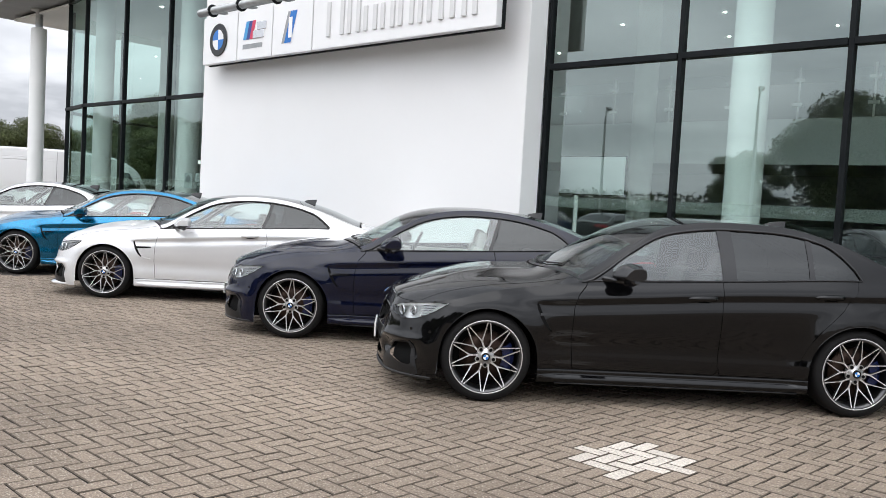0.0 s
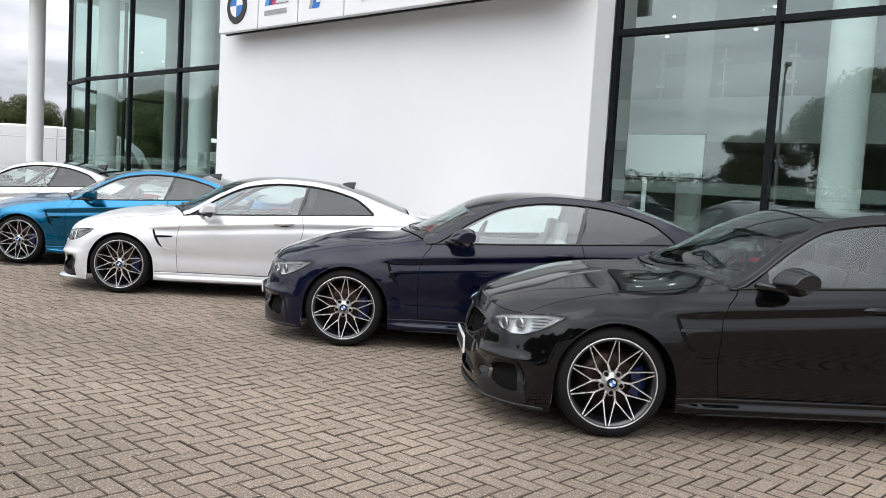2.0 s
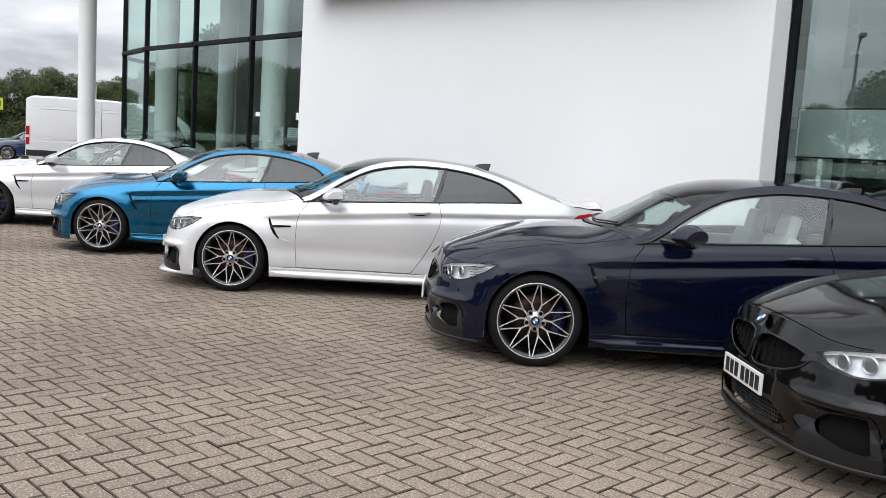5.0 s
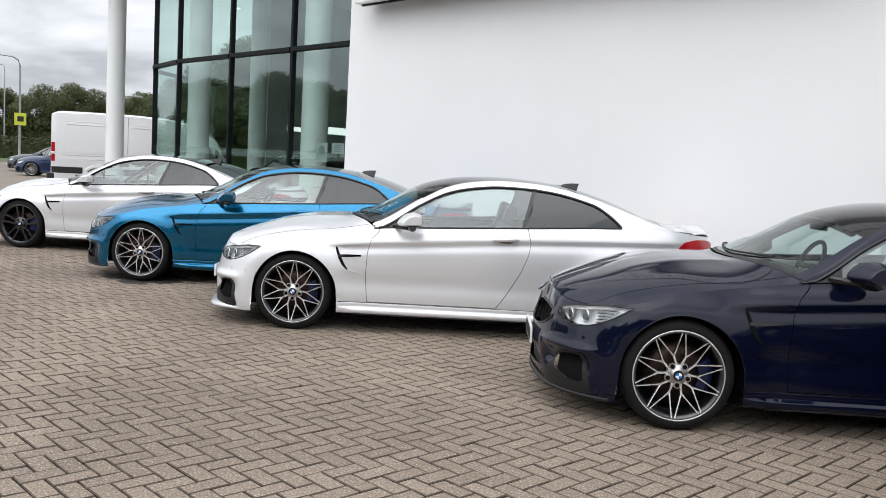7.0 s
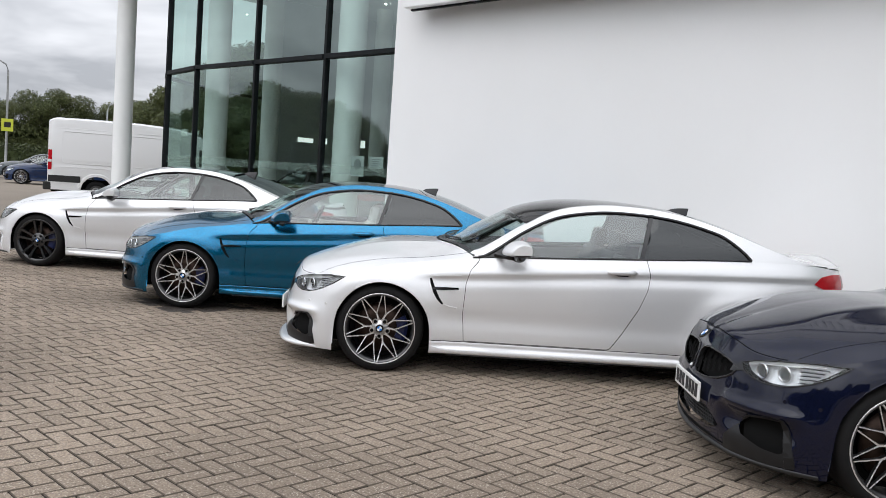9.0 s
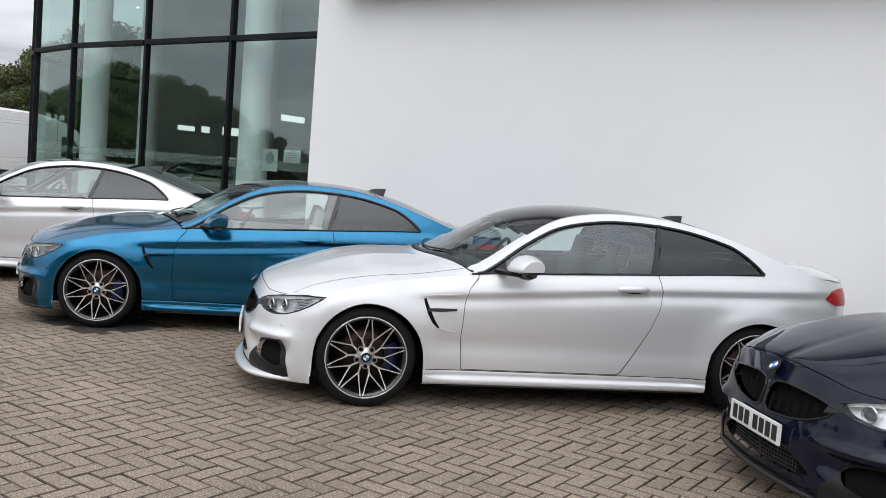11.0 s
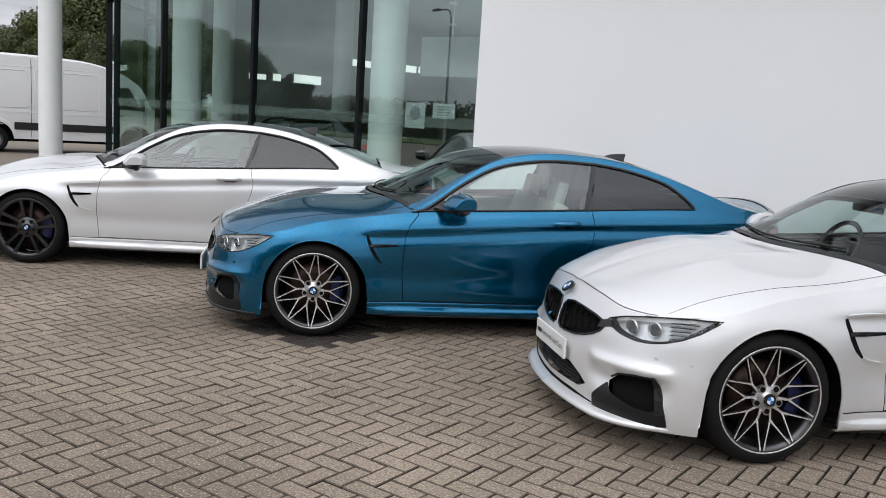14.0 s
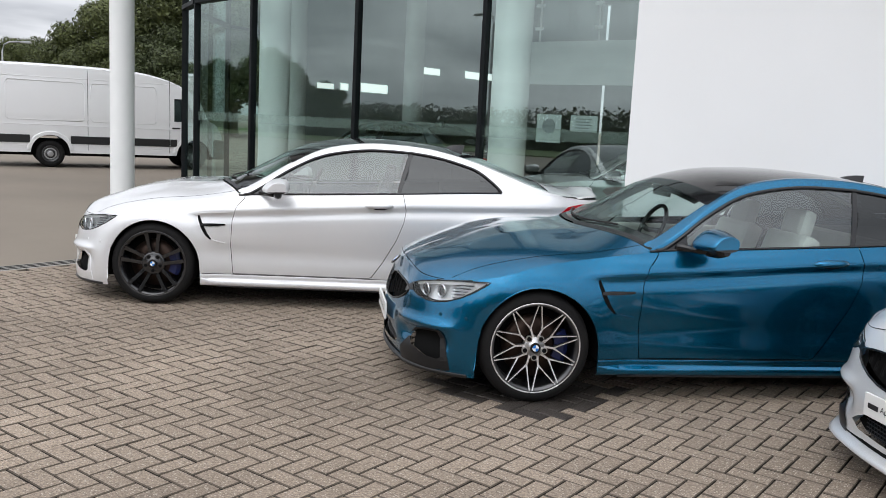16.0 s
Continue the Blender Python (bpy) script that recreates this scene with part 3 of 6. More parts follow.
def seat(car, x, y, mat):
    """A front sports seat with bolster and head restraint."""
    thing = empty("seat")
    thing.parent = car
    thing.location = (x, y, 0)
    bm = bmesh.new()
    add_box(bm, (-0.26, -0.25, 0.30), (0.28, 0.25, 0.46), 0.05)
    part("cushion", bm, mat, thing)
    bm = bmesh.new()
    add_box(bm, (-0.06, -0.25, -0.02), (0.07, 0.25, 0.60), 0.045)
    bmesh.ops.rotate(bm, verts=bm.verts, cent=(0, 0, 0), matrix=Matrix.Rotation(radians(18), 3, "Y"))
    bmesh.ops.translate(bm, verts=bm.verts, vec=(0.27, 0, 0.44))
    part("seat_back", bm, mat, thing)
    bm = bmesh.new()
    add_box(bm, (-0.05, -0.13, 0.0), (0.05, 0.13, 0.19), 0.04)
    bmesh.ops.rotate(bm, verts=bm.verts, cent=(0, 0, 0), matrix=Matrix.Rotation(radians(12), 3, "Y"))
    bmesh.ops.translate(bm, verts=bm.verts, vec=(0.46, 0, 0.985))
    part("headrest", bm, mat, thing)
    return thing


@functools.lru_cache(None)
def plate_words():
    """The words on a show plate, as one flat mesh in car space."""
    cu = bpy.data.curves.new("plate_words", "FONT")
    cu.body = "Approved Used Cars"
    ob = bpy.data.objects.new("plate_words", cu)
    me = bpy.data.meshes.new_from_object(ob)
    bpy.data.objects.remove(ob)
    xs = [v.co.x for v in me.vertices]
    k = 0.365 / (max(xs) - min(xs))
    me.transform(Matrix(((0, 0, -1, -0.8465), (-k, 0, 0, 0.14 + k * min(xs)), (0, k, 0, 0.3935), (0, 0, 0, 1))))
    me.materials.clear()
    me.materials.append(ink)
    return me


def make_car(name, label, m, paint, saloon=False, wheels="star", roof=None, bonnet_mat=None, seats=None, lip=None, blade_mat=None, plate="bars", group="", size=1.0, detail=True):
    """A car of the row, from its flank, top skin, cabin and fittings."""
    sh = SHAPES[saloon]
    car = empty(name)
    seats = seats or leather_dark
    roof = roof or carbon
    lip = lip or satin_black

    def lip_rows(f):
        """A cross-section of the front lip: deep in body colour, slim in black."""
        if lip is paint:
            return ((0.178, -0.03), (0.166, -0.004 + 0.046 * f), (0.15, -0.004 + 0.072 * f), (0.145 - 0.013 * f, -0.004 + 0.060 * f), (0.143 - 0.013 * f, -0.06))
        return ((0.174, -0.02), (0.164, 0.002 + 0.006 * f), (0.154, 0.003 + 0.012 * f), (0.142, 0.001 + 0.010 * f), (0.14, -0.06))


    # -- flanks --
    na, nz = (176, 40) if detail else (80, 14)
    nose_cols = 66 if detail else 24
    a_keys = list(np.linspace(NOSE, -0.30, nose_cols)) + list(np.linspace(-0.30, 4.47, na + 2 - nose_cols)[1:])
    kidney = dense([(-1.435, 0.50), (-1.44, 0.60), (-1.41, 0.634), (-1.33, 0.645), (-1.20, 0.641), (-1.07, 0.630), (-0.985, 0.616), (-0.945, 0.602), (-0.98, 0.565), (-1.03, 0.540), (-1.11, 0.512), (-1.21, 0.492), (-1.33, 0.482), (-1.40, 0.482)], 0.02)
    lamp = dense([(-0.945, 0.638), (-0.83, 0.668), (-0.71, 0.687), (-0.58, 0.700), (-0.454, 0.713), (-0.285, 0.718), (-0.386, 0.652), (-0.47, 0.614), (-0.569, 0.584), (-0.65, 0.571), (-0.73, 0.569), (-0.826, 0.583), (-0.90, 0.605)], 0.02)
    intake = dense([(-0.87, 0.330), (-0.80, 0.382), (-0.70, 0.398), (-0.595, 0.402), (-0.568, 0.32), (-0.560, 0.215), (-0.70, 0.222), (-0.84, 0.262)], 0.02)
    mouth = dense([(-1.5, 0.345), (-1.2, 0.342), (-1.09, 0.302), (-1.03, 0.268), (-1.10, 0.236), (-1.5, 0.225)], 0.03)
    arch_f = dense(ARCH, 0.03)
    arch_r = [(a + WHEELBASE, z) for a, z in dense(REAR_ARCH, 0.03)]
    d0 = 0.645
    door_top = wall_top(1.3) + 0.2
    if saloon:
        doors = [dense([(d0, 0.275), (d0 - 0.02, 0.5), (d0 - 0.01, 0.72), (d0 + 0.02, 0.83), (d0 + 0.08, 0.90), (d0 + 0.12, door_top), (1.76, door_top), (1.75, 0.60), (1.74, 0.275)], 0.03),
                 dense([(1.752, 0.275), (1.762, 0.60), (1.772, door_top), (2.82, door_top), (2.78, 0.96), (2.66, 0.80), (2.52, 0.66), (2.42, 0.53), (2.36, 0.40), (2.33, 0.275)], 0.03)]
        names = ["front_door", "rear_door"]
    else:
        doors = [dense([(d0, 0.275), (d0 - 0.02, 0.5), (d0 - 0.01, 0.72), (d0 + 0.02, 0.83), (d0 + 0.08, 0.90), (d0 + 0.12, door_top), (1.99, door_top), (2.035, 0.95), (2.055, 0.86), (2.04, 0.76), (1.98, 0.6), (1.88, 0.42), (1.78, 0.275)], 0.03)]
        names = ["door"]
    polys = [arch_f, arch_r, kidney, lamp, intake, mouth] + doors
    body_parts = []
    for side in (1, -1):
        uv = [(a, wall_foot(a) + (wall_top(a) - wall_foot(a)) * j / nz) for a in a_keys for j in range(nz + 1)]
        faces = grid_faces(na + 1, nz + 1)
        groups = split_sheet(uv, faces, polys)
        place = lambda a, z: wall_point(a, z, side)
        body_parts.append(sheet_mesh("body", uv, groups[0], place, paint, side < 0))
        for nm, poly, group_faces in zip(names, doors, groups[-len(doors):]):
            duv = inset_gap(uv, group_faces, poly, 0.0042)
            door = part(nm, sheet_mesh(nm, duv, group_faces, place, paint, side < 0), None, car)
            hx, hz = {"door": (1.83, 0.888), "front_door": (1.60, 0.848), "rear_door": (2.56, 0.905)}[nm]
            bm = bmesh.new()
            rows = []
            for t in np.linspace(-1, 1, 11):
                w = 0.0195 * (1 - abs(t) ** 4) ** 0.5 + 0.002
                o = wall_point(hx + t * 0.118, hz + 0.005 * t, side, 0.0)
                rows.append([bm.verts.new(o + Vector((0, side * dy, dz))) for dy, dz in ((-0.01, w), (0.028 * (1 - t ** 4) + 0.004, w * 0.9), (0.035 * (1 - t ** 4) + 0.004, 0), (0.028 * (1 - t ** 4) + 0.004, -w * 0.9), (-0.01, -w))])
            for r, s2 in zip(rows, rows[1:]):
                for j in range(4):
                    f = bm.faces.new((r[j], r[j + 1], s2[j + 1], s2[j]))
                    f.smooth = True
            handle = part("handle", bm, paint, door)
            # dark band laid on the door as the shade under the handle
            bm = bmesh.new()
            flank_ribbon(bm, [(hx - 0.085, hz - 0.012), (hx - 0.03, hz - 0.027), (hx + 0.04, hz - 0.026), (hx + 0.09, hz - 0.01)], [0.006, 0.014, 0.014, 0.006], side, 0.002)
            part("handle_shade", bm, dark_void, door)

        # openings: added dark sheets for their shaded depth, rims and inserts
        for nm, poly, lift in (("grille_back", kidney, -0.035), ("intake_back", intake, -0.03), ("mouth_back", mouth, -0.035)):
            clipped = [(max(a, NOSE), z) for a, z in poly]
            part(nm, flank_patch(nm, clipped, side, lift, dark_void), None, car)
        if detail:
            bm = bmesh.new()
            flank_tube(bm, kidney, side, 0.0065, 0.001, True)
            link = [(-1.01, 0.578), (-1.0, 0.616), (-0.93, 0.640), (-0.885, 0.605), (-0.94, 0.594)]
            part("lamp_link", flank_patch("lamp_link", link, side, 0.004, gloss_black, (10, 4)), None, car)
            grille = part("kidney_grille", bm, gloss_black, car, "gloss black double-bar kidney grille")
            for k in range(6):
                a = -1.40 + 0.066 * k
                hh, mz = 0.076 - 0.0085 * k, 0.562 + 0.0065 * k
                bm = bmesh.new()
                for o in (-0.007, 0.007):
                    flank_tube(bm, [(a + o, mz - hh), (a + o, mz), (a + o, mz + hh)], side, 0.0042, -0.008, False, 6)
                part("grille_bar", bm, dark_void, grille)
            bm = bmesh.new()
            for k in range(6):
                z = 0.24 + 0.02 * k
                flank_tube(bm, [(NOSE, z), (-1.30, z), (-1.13, z)], side, 0.0035, -0.03, False, 4)
            for k in range(13):
                a = -1.455 + 0.025 * k
                flank_tube(bm, [(a, 0.23), (a + 0.01, 0.34)], side, 0.0025, -0.03, False, 4)
            part("intake_mesh", bm, satin_black, car)
            bm = bmesh.new()
            flank_ribbon(bm, [(-0.86, 0.352), (-0.80, 0.384), (-0.70, 0.400), (-0.60, 0.404)], [0.010, 0.014, 0.016, 0.016], side, 0.003)
            flank_ribbon(bm, [(-0.602, 0.412), (-0.582, 0.36), (-0.566, 0.30), (-0.550, 0.23), (-0.540, 0.172)], [0.020, 0.044, 0.052, 0.060, 0.066], side, 0.0065)
            part("intake_trim", bm, blade_mat or blade_black, car)
            # dark band for the shaded slit between the mouth's lower bar and the lip
            bm = bmesh.new()
            flank_ribbon(bm, [(a, 0.190 - 0.006 * smooth(-1.2, -0.95, a)) for a in np.linspace(NOSE, -0.95, 14)], [0.022] * 9 + [0.014, 0.012, 0.010, 0.007, 0.004], side, 0.003)
            part("lip_slit_shade", bm, dark_void, car)
            blade = [(-0.965, 0.165), (-0.965, 0.235), (-0.875, 0.325), (-0.835, 0.280), (-0.70, 0.242), (-0.60, 0.235), (-0.56, 0.26), (-0.515, 0.178), (-0.70, 0.160)]
            part("intake_blade", flank_patch("intake_blade", blade, side, 0.005, blade_mat or blade_black, (34, 8)), None, car, "corner blade of the front bumper")
            for a, z in ((-0.60, 0.505), (-0.42, 0.50)):
                c = wall_point(a, z, side, 0.001)
                part("parking_sensor", disc_of(bmesh.new(), c, wall_point(a, z, side, 0.1) - c, 0.011, 14, 0.004), paint, car)

        # headlight: reflector, two projectors, clear cover and dark seal
        light = part("headlight", flank_patch("headlight", lamp, side, -0.05, lamp_chrome, (24, 6)), None, car, "clear twin-projector headlight with chrome reflector")
        bm = bmesh.new()
        flank_tube(bm, lamp, side, 0.0042, 0.0, True)
        part("lamp_seal", bm, gloss_black, light)
        if detail:
            for a, z in ((-0.78, 0.622), (-0.64, 0.632)):
                c = wall_point(a, z, side, -0.03)
                n = (wall_point(a, z, side, 0.1) - c).normalized()
                q = (n * 1.0 + Vector((-0.6, 0, 0))).normalized()
                bm = bmesh.new()
                ring = [c + q.to_track_quat("Z", "Y") @ Vector((math.cos(t) * 0.037, math.sin(t) * 0.037, 0.012)) for t in np.linspace(0, math.tau, 21)[:-1]]
                add_tube(bm, ring + [ring[0]], 0.0055, 6, False)
                part("lamp_ring", bm, chrome, light)
                part("projector", disc_of(bmesh.new(), c + q * 0.004, q, 0.032, 20, 0.012), gloss_black, light)
            bm = bmesh.new()
            flank_ribbon(bm, [(-0.90, 0.640), (-0.8, 0.662), (-0.6, 0.684), (-0.40, 0.702)], [0.012, 0.018, 0.018, 0.01], side, -0.02)
            part("brow_light", bm, plate_white, light)
            bm = bmesh.new()
            for k in range(5):
                z = 0.605 + 0.018 * k
                flank_ribbon(bm, [(-0.56, z), (-0.5, z + 0.005), (-0.47 + 0.022 * k, z + 0.01)], 0.006, side, -0.035)
            part("lamp_fins", bm, chrome, light)
        part("lamp_cover", flank_patch("lamp_cover", lamp, side, 0.0015, lamp_glass, (24, 6)), None, light)

        # tail lamp
        tail = [(3.36, 0.89), (3.43, 0.945), (3.62, 0.965), (3.82, 0.96), (4.0, 0.93), (4.0, 0.86), (3.75, 0.835), (3.5, 0.84)]
        part("tail_light", flank_patch("tail_light", tail, side, 0.006, red_lens), None, car, "red tail lamp")

        # gill behind the front wheel
        if detail:
            bm = bmesh.new()
            flank_ribbon(bm, [(0.365, 0.75), (0.376, 0.715), (0.40, 0.655), (0.43, 0.60), (0.468, 0.556)], [0.016, 0.026, 0.032, 0.028, 0.014], side, 0.003)
            gill = part("gill_vent", bm, dark_void, car, "black hockey-stick side vent")
            bm = bmesh.new()
            flank_ribbon(bm, [(0.385, 0.674), (0.47, 0.676), (0.585, 0.682)], [0.024, 0.027, 0.016], side, 0.006)
            part("vent_bar", bm, gloss_black, gill)
            bm = bmesh.new()
            flank_ribbon(bm, [(0.366, 0.764), (0.45, 0.772), (0.60, 0.782)], [0.008, 0.014, 0.008], side, 0.009)
            part("vent_lip", bm, paint, gill)
            bm = bmesh.new()
            flank_ribbon(bm, [(0.475, 0.552), (0.52, 0.538), (0.58, 0.532)], [0.016, 0.012, 0.004], side, 0.008)
            part("vent_foot", bm, paint, gill)

        # side skirt and front splitter
        bm = bmesh.new()
        rows = []
        for a in np.linspace(0.385, 2.432, 30):
            f = min(1.0, smooth(0.36, 0.55, a), 1 - smooth(2.3, 2.46, a) * 0.6)
            rows.append([bm.verts.new(wall_point(a, z, side, l)) for z, l in ((0.270, -0.002), (0.266, 0.003), (0.246, 0.003 + 0.001 * f), (0.230, 0.004 + 0.004 * f), (0.214, 0.007 + 0.024 * f), (0.186, 0.008 + 0.034 * f), (0.172, 0.004 + 0.030 * f), (0.168, -0.03))])
        for r, s2 in zip(rows, rows[1:]):
            for j in range(7):
                f = bm.faces.new((r[j], r[j + 1], s2[j + 1], s2[j]))
                f.smooth = j != 3
        part("side_skirt", bm, paint, car)
        if detail:
            bm = bmesh.new()
            flank_tube(bm, [(a, 0.2705) for a in np.linspace(0.40, 2.42, 20)], side, 0.0028, 0.0008, False, 4)
            part("skirt_gap", bm, dark_void, car)
        bm = bmesh.new()
        rows = []
        for a in np.linspace(NOSE, -0.40, 26):
            f = 1 - smooth(-0.9, -0.42, a)
            rows.append([bm.verts.new(wall_point(a, z, side, l)) for z, l in lip_rows(f)])
        for r, s2 in zip(rows, rows[1:]):
            for j in range(4):
                f = bm.faces.new((r[j], r[j + 1], s2[j + 1], s2[j]))
                f.smooth = True
        part("splitter", bm, lip, car)
        bm = bmesh.new()
        flank_tube(bm, [(a, 0.166) for a in np.linspace(0.52, 2.36, 14)], side, 0.006, 0.030, False, 5)
        part("skirt_edge", bm, satin_black, car)

        # added dark shell that gives the door gaps their shade, wheel liners
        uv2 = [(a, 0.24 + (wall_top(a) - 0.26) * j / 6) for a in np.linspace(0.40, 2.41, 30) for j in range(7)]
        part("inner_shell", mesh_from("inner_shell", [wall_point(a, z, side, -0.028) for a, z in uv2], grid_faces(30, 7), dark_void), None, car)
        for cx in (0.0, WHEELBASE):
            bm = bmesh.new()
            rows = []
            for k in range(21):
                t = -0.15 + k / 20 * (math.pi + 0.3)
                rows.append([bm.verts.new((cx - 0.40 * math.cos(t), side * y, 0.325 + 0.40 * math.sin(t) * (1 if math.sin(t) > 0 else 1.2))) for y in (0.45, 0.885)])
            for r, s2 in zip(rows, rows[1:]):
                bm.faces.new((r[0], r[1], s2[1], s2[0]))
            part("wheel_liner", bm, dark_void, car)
            bm = bmesh.new()
            flank_tube(bm, [(cx + u, w) for u, w in (ARCH if cx == 0 else REAR_ARCH)[1:-1]], side, 0.006, -0.004, False, 5)
            part("arch_edge", bm, paint, car)
            wheel(car, cx, side, wheels)

        # cabin side: glass with a frame in body colour
        x0, x1 = sh.dlo
        band = 0.048
        cols = np.concatenate([np.linspace(0.665, x0, 8), np.linspace(x0, x1, 54)[1:], np.linspace(x1, 3.36, 16)[1:]])

        def glass_top(x):
            h = sh.rail(x) - wall_top(x)
            t = sh.rail(x) - band + 0.02 * (1 - smooth(0.95, 1.5, x))
            tail = min(1.0, max(0.0, (x1 - x) / 0.26))
            f = min(1.0, max(0.0, (x - x0) / 0.05)) * (1 - (1 - tail) ** 2.0) ** 0.74
            return wall_top(x) + 0.012 + max(0.0, t - wall_top(x) - 0.012) * f

        def cabin_point(x, z, lift=0.0):
            return Vector((x, side * (sh.side_y(x, z) + lift), z))

        verts, faces = [], []
        for x in cols:
            lo, hi = glass_top(x) if x0 < x < x1 else wall_top(x), sh.rail(x)
            lo = min(lo, hi)
            for j in range(5):
                verts.append(cabin_point(x, lo + (hi - lo) * j / 4))
            # rolls over into the rail beside the roof panel
            ye, e3 = sh.edge(x)[0], sh.tops[1][0]
            wide = (0.025 * smooth(0.74, 0.82, x) + 0.02 * smooth(0.90, 1.07, x)) * (1 - smooth(e3 - 0.03, e3 + 0.03, x)) + 0.004
            for j in range(1, 6):
                y = ye * (1 - wide * j / 5)
                verts.append(Vector((x, side * y, (sh.top(x, y) if 0.7 < x < 3.3 else hi) + 0.0025)))
        part("side_frame", mesh_from("side_frame", verts, grid_faces(len(cols), 10), paint), None, car)
        body_cols = cols[(cols >= x0) & (cols <= x1)]
        bm = bmesh.new()
        line = [cabin_point(x, glass_top(x) - 0.004, 0.001) for x in body_cols]
        add_tube(bm, line, 0.0125, 6, False)
        part("window_trim", bm, gloss_black, car)
        bm = bmesh.new()
        add_tube(bm, [cabin_point(x, wall_top(x) + 0.006, 0.002) for x in np.linspace(x0 - 0.04, x1, 40)], 0.008, 6, False)
        part("belt_trim", bm, gloss_black, car)
        if saloon:
            cuts = [(x0 + 0.19, 1.755, car_glass), (1.865, 2.43, car_glass_dark), (2.46, x1, car_glass_dark)]
            posts = [(1.755, 1.80, 0.0), (1.80, 1.865, 0.0), (2.42, 2.46, 0.012)]
        else:
            cuts = [(x0 + 0.19, 1.97, car_glass), (2.0, x1, car_glass_dark)]
            posts = [(1.966, 1.999, 0.10)]
        for lo_x, hi_x, mat in cuts:
            xs = np.linspace(lo_x, hi_x, 26)
            sk = (lambda x, f: x + 0.10 * f * (abs(x - 1.98) < 0.03)) if not saloon else (lambda x, f: x)
            verts = []
            for x in xs:
                for j in range(5):
                    xx = sk(x, j / 4)
                    lo, hi = wall_top(xx), max(wall_top(xx), glass_top(xx))
                    verts.append(cabin_point(xx, lo + (hi - lo) * j / 4, -0.004))
            pane = part("side_window", mesh_from("side_window", verts, grid_faces(26, 5), mat), None, car, "tinted side window glass")
            pane.visible_shadow = False
        # small black corner before the mirror
        verts = []
        for x in np.linspace(x0, x0 + 0.20, 8):
            for j in range(4):
                lo, hi = wall_top(x), max(wall_top(x), glass_top(x))
                verts.append(cabin_point(x, lo + (hi - lo) * j / 3, -0.001))
        part("mirror_corner", mesh_from("mirror_corner", verts, grid_faces(8, 4), gloss_black), None, car)
        for lo_x, hi_x, sl in posts:
            verts = []
            for x in np.linspace(lo_x, hi_x, 3):
                for j in range(6):
                    xx = x + sl * j / 5
                    lo, hi = wall_top(xx), glass_top(xx) + 0.01
                    verts.append(cabin_point(xx, lo + (hi - lo) * j / 5, 0.001))
            part("pillar_cover", mesh_from("pillar_cover", verts, grid_faces(3, 6), gloss_black), None, car)

        # mirror
        mir = empty("mirror")
        mir.parent = car
        for nm, mat, upper in (("mirror_cap", gloss_black if paint in (paint_black,) else paint, True), ("mirror_base", gloss_black, False)):
            bm = bmesh.new()
            rows = []
            for t in np.linspace(0, 1, 9):
                yy = 0.94 + 0.20 * t
                f = (1 - 0.42 * t ** 1.7) * smooth(-0.25, 0.2, t)
                wx, wz = 0.104 * f + 0.016, 0.060 * f + 0.008
                cx, cz = 1.0 + 0.03 * t, 1.022 - 0.008 * t
                ring = []
                for j in range(15):
                    u = (-0.5 + j * (math.pi + 1.0) / 14) if upper else (math.pi + 0.5 + j * (math.pi - 1.0) / 14)
                    c, s = math.cos(u), math.sin(u)
                    ux = math.copysign(abs(c) ** 0.72, c)
                    uz = math.copysign(abs(s) ** 0.72, s)
                    tip = max(0.0, -ux)
                    ring.append(bm.verts.new((cx + wx * ux * (1.05 if ux < 0 else 0.85), side * yy, cz + wz * (uz * (1 - 0.5 * tip ** 2) - 0.5 * tip ** 2))))
                rows.append(ring)
            for r, s2 in zip(rows, rows[1:]):
                for j in range(14):
                    f = bm.faces.new((r[j], r[j + 1], s2[j + 1], s2[j]))
                    f.smooth = True
            bm.faces.new(rows[0])
            bm.faces.new(rows[-1])
            part(nm, bm, mat, mir)
        bm = bmesh.new()
        add_tube(bm, [(0.86, side * 0.84, 0.955), (0.92, side * 0.93, 0.952), (0.98, side * 0.99, 0.956)], [0.026, 0.02, 0.024], 8)
        add_tube(bm, [(1.0, side * 0.95, 0.952), (1.02, side * 1.04, 0.956), (1.03, side * 1.13, 0.968)], [0.034, 0.036, 0.022], 8)
        part("mirror_foot", bm, gloss_black, mir)

    bm = bmesh.new()
    for me in body_parts:
        bm.from_mesh(me)
    bmesh.ops.remove_doubles(bm, verts=bm.verts, dist=0.0008)
    part("body", bm, paint, car)

    # -- top skin: bonnet, windscreen, roof, rear window, boot lid --
    (e2, c2), (e3, c3), (e4, c4) = sh.tops
    lines = []
    lines.append(lambda q: wall_point(NOSE + (-0.30 - NOSE) * abs(q), wall_top(NOSE + (-0.30 - NOSE) * abs(q)), 1 if q >= 0 else -1).xy)
    for e, c in ((0.70, 0.43), (e2, c2), (e3, c3), (e4, c4)):
        lines.append(lambda q, e=e, c=c: Vector((c + (e - c) * abs(q) ** 2.2, q * sh.edge(e)[0])))
    lines.append(lambda q: wall_point(4.47 - 0.87 * abs(q), wall_top(4.47 - 0.87 * abs(q)), 1 if q >= 0 else -1).xy)

    def skin(name, a, b, nu, q0, q1, mat, f0=0.0, f1=1.0, nq=32, lift=0.0, label=""):
        verts = []
        for i in range(nu + 1):
            f = f0 + (f1 - f0) * i / nu
            for j in range(nq + 1):
                q = q0 + (q1 - q0) * j / nq
                p0, p1 = lines[a](q), lines[b](q)
                p = p0.lerp(p1, f)
                if b == a + 1 and a == 0 and abs(q) > 0.999:
                    p.y = math.copysign(sh.edge(p.x)[0], q)
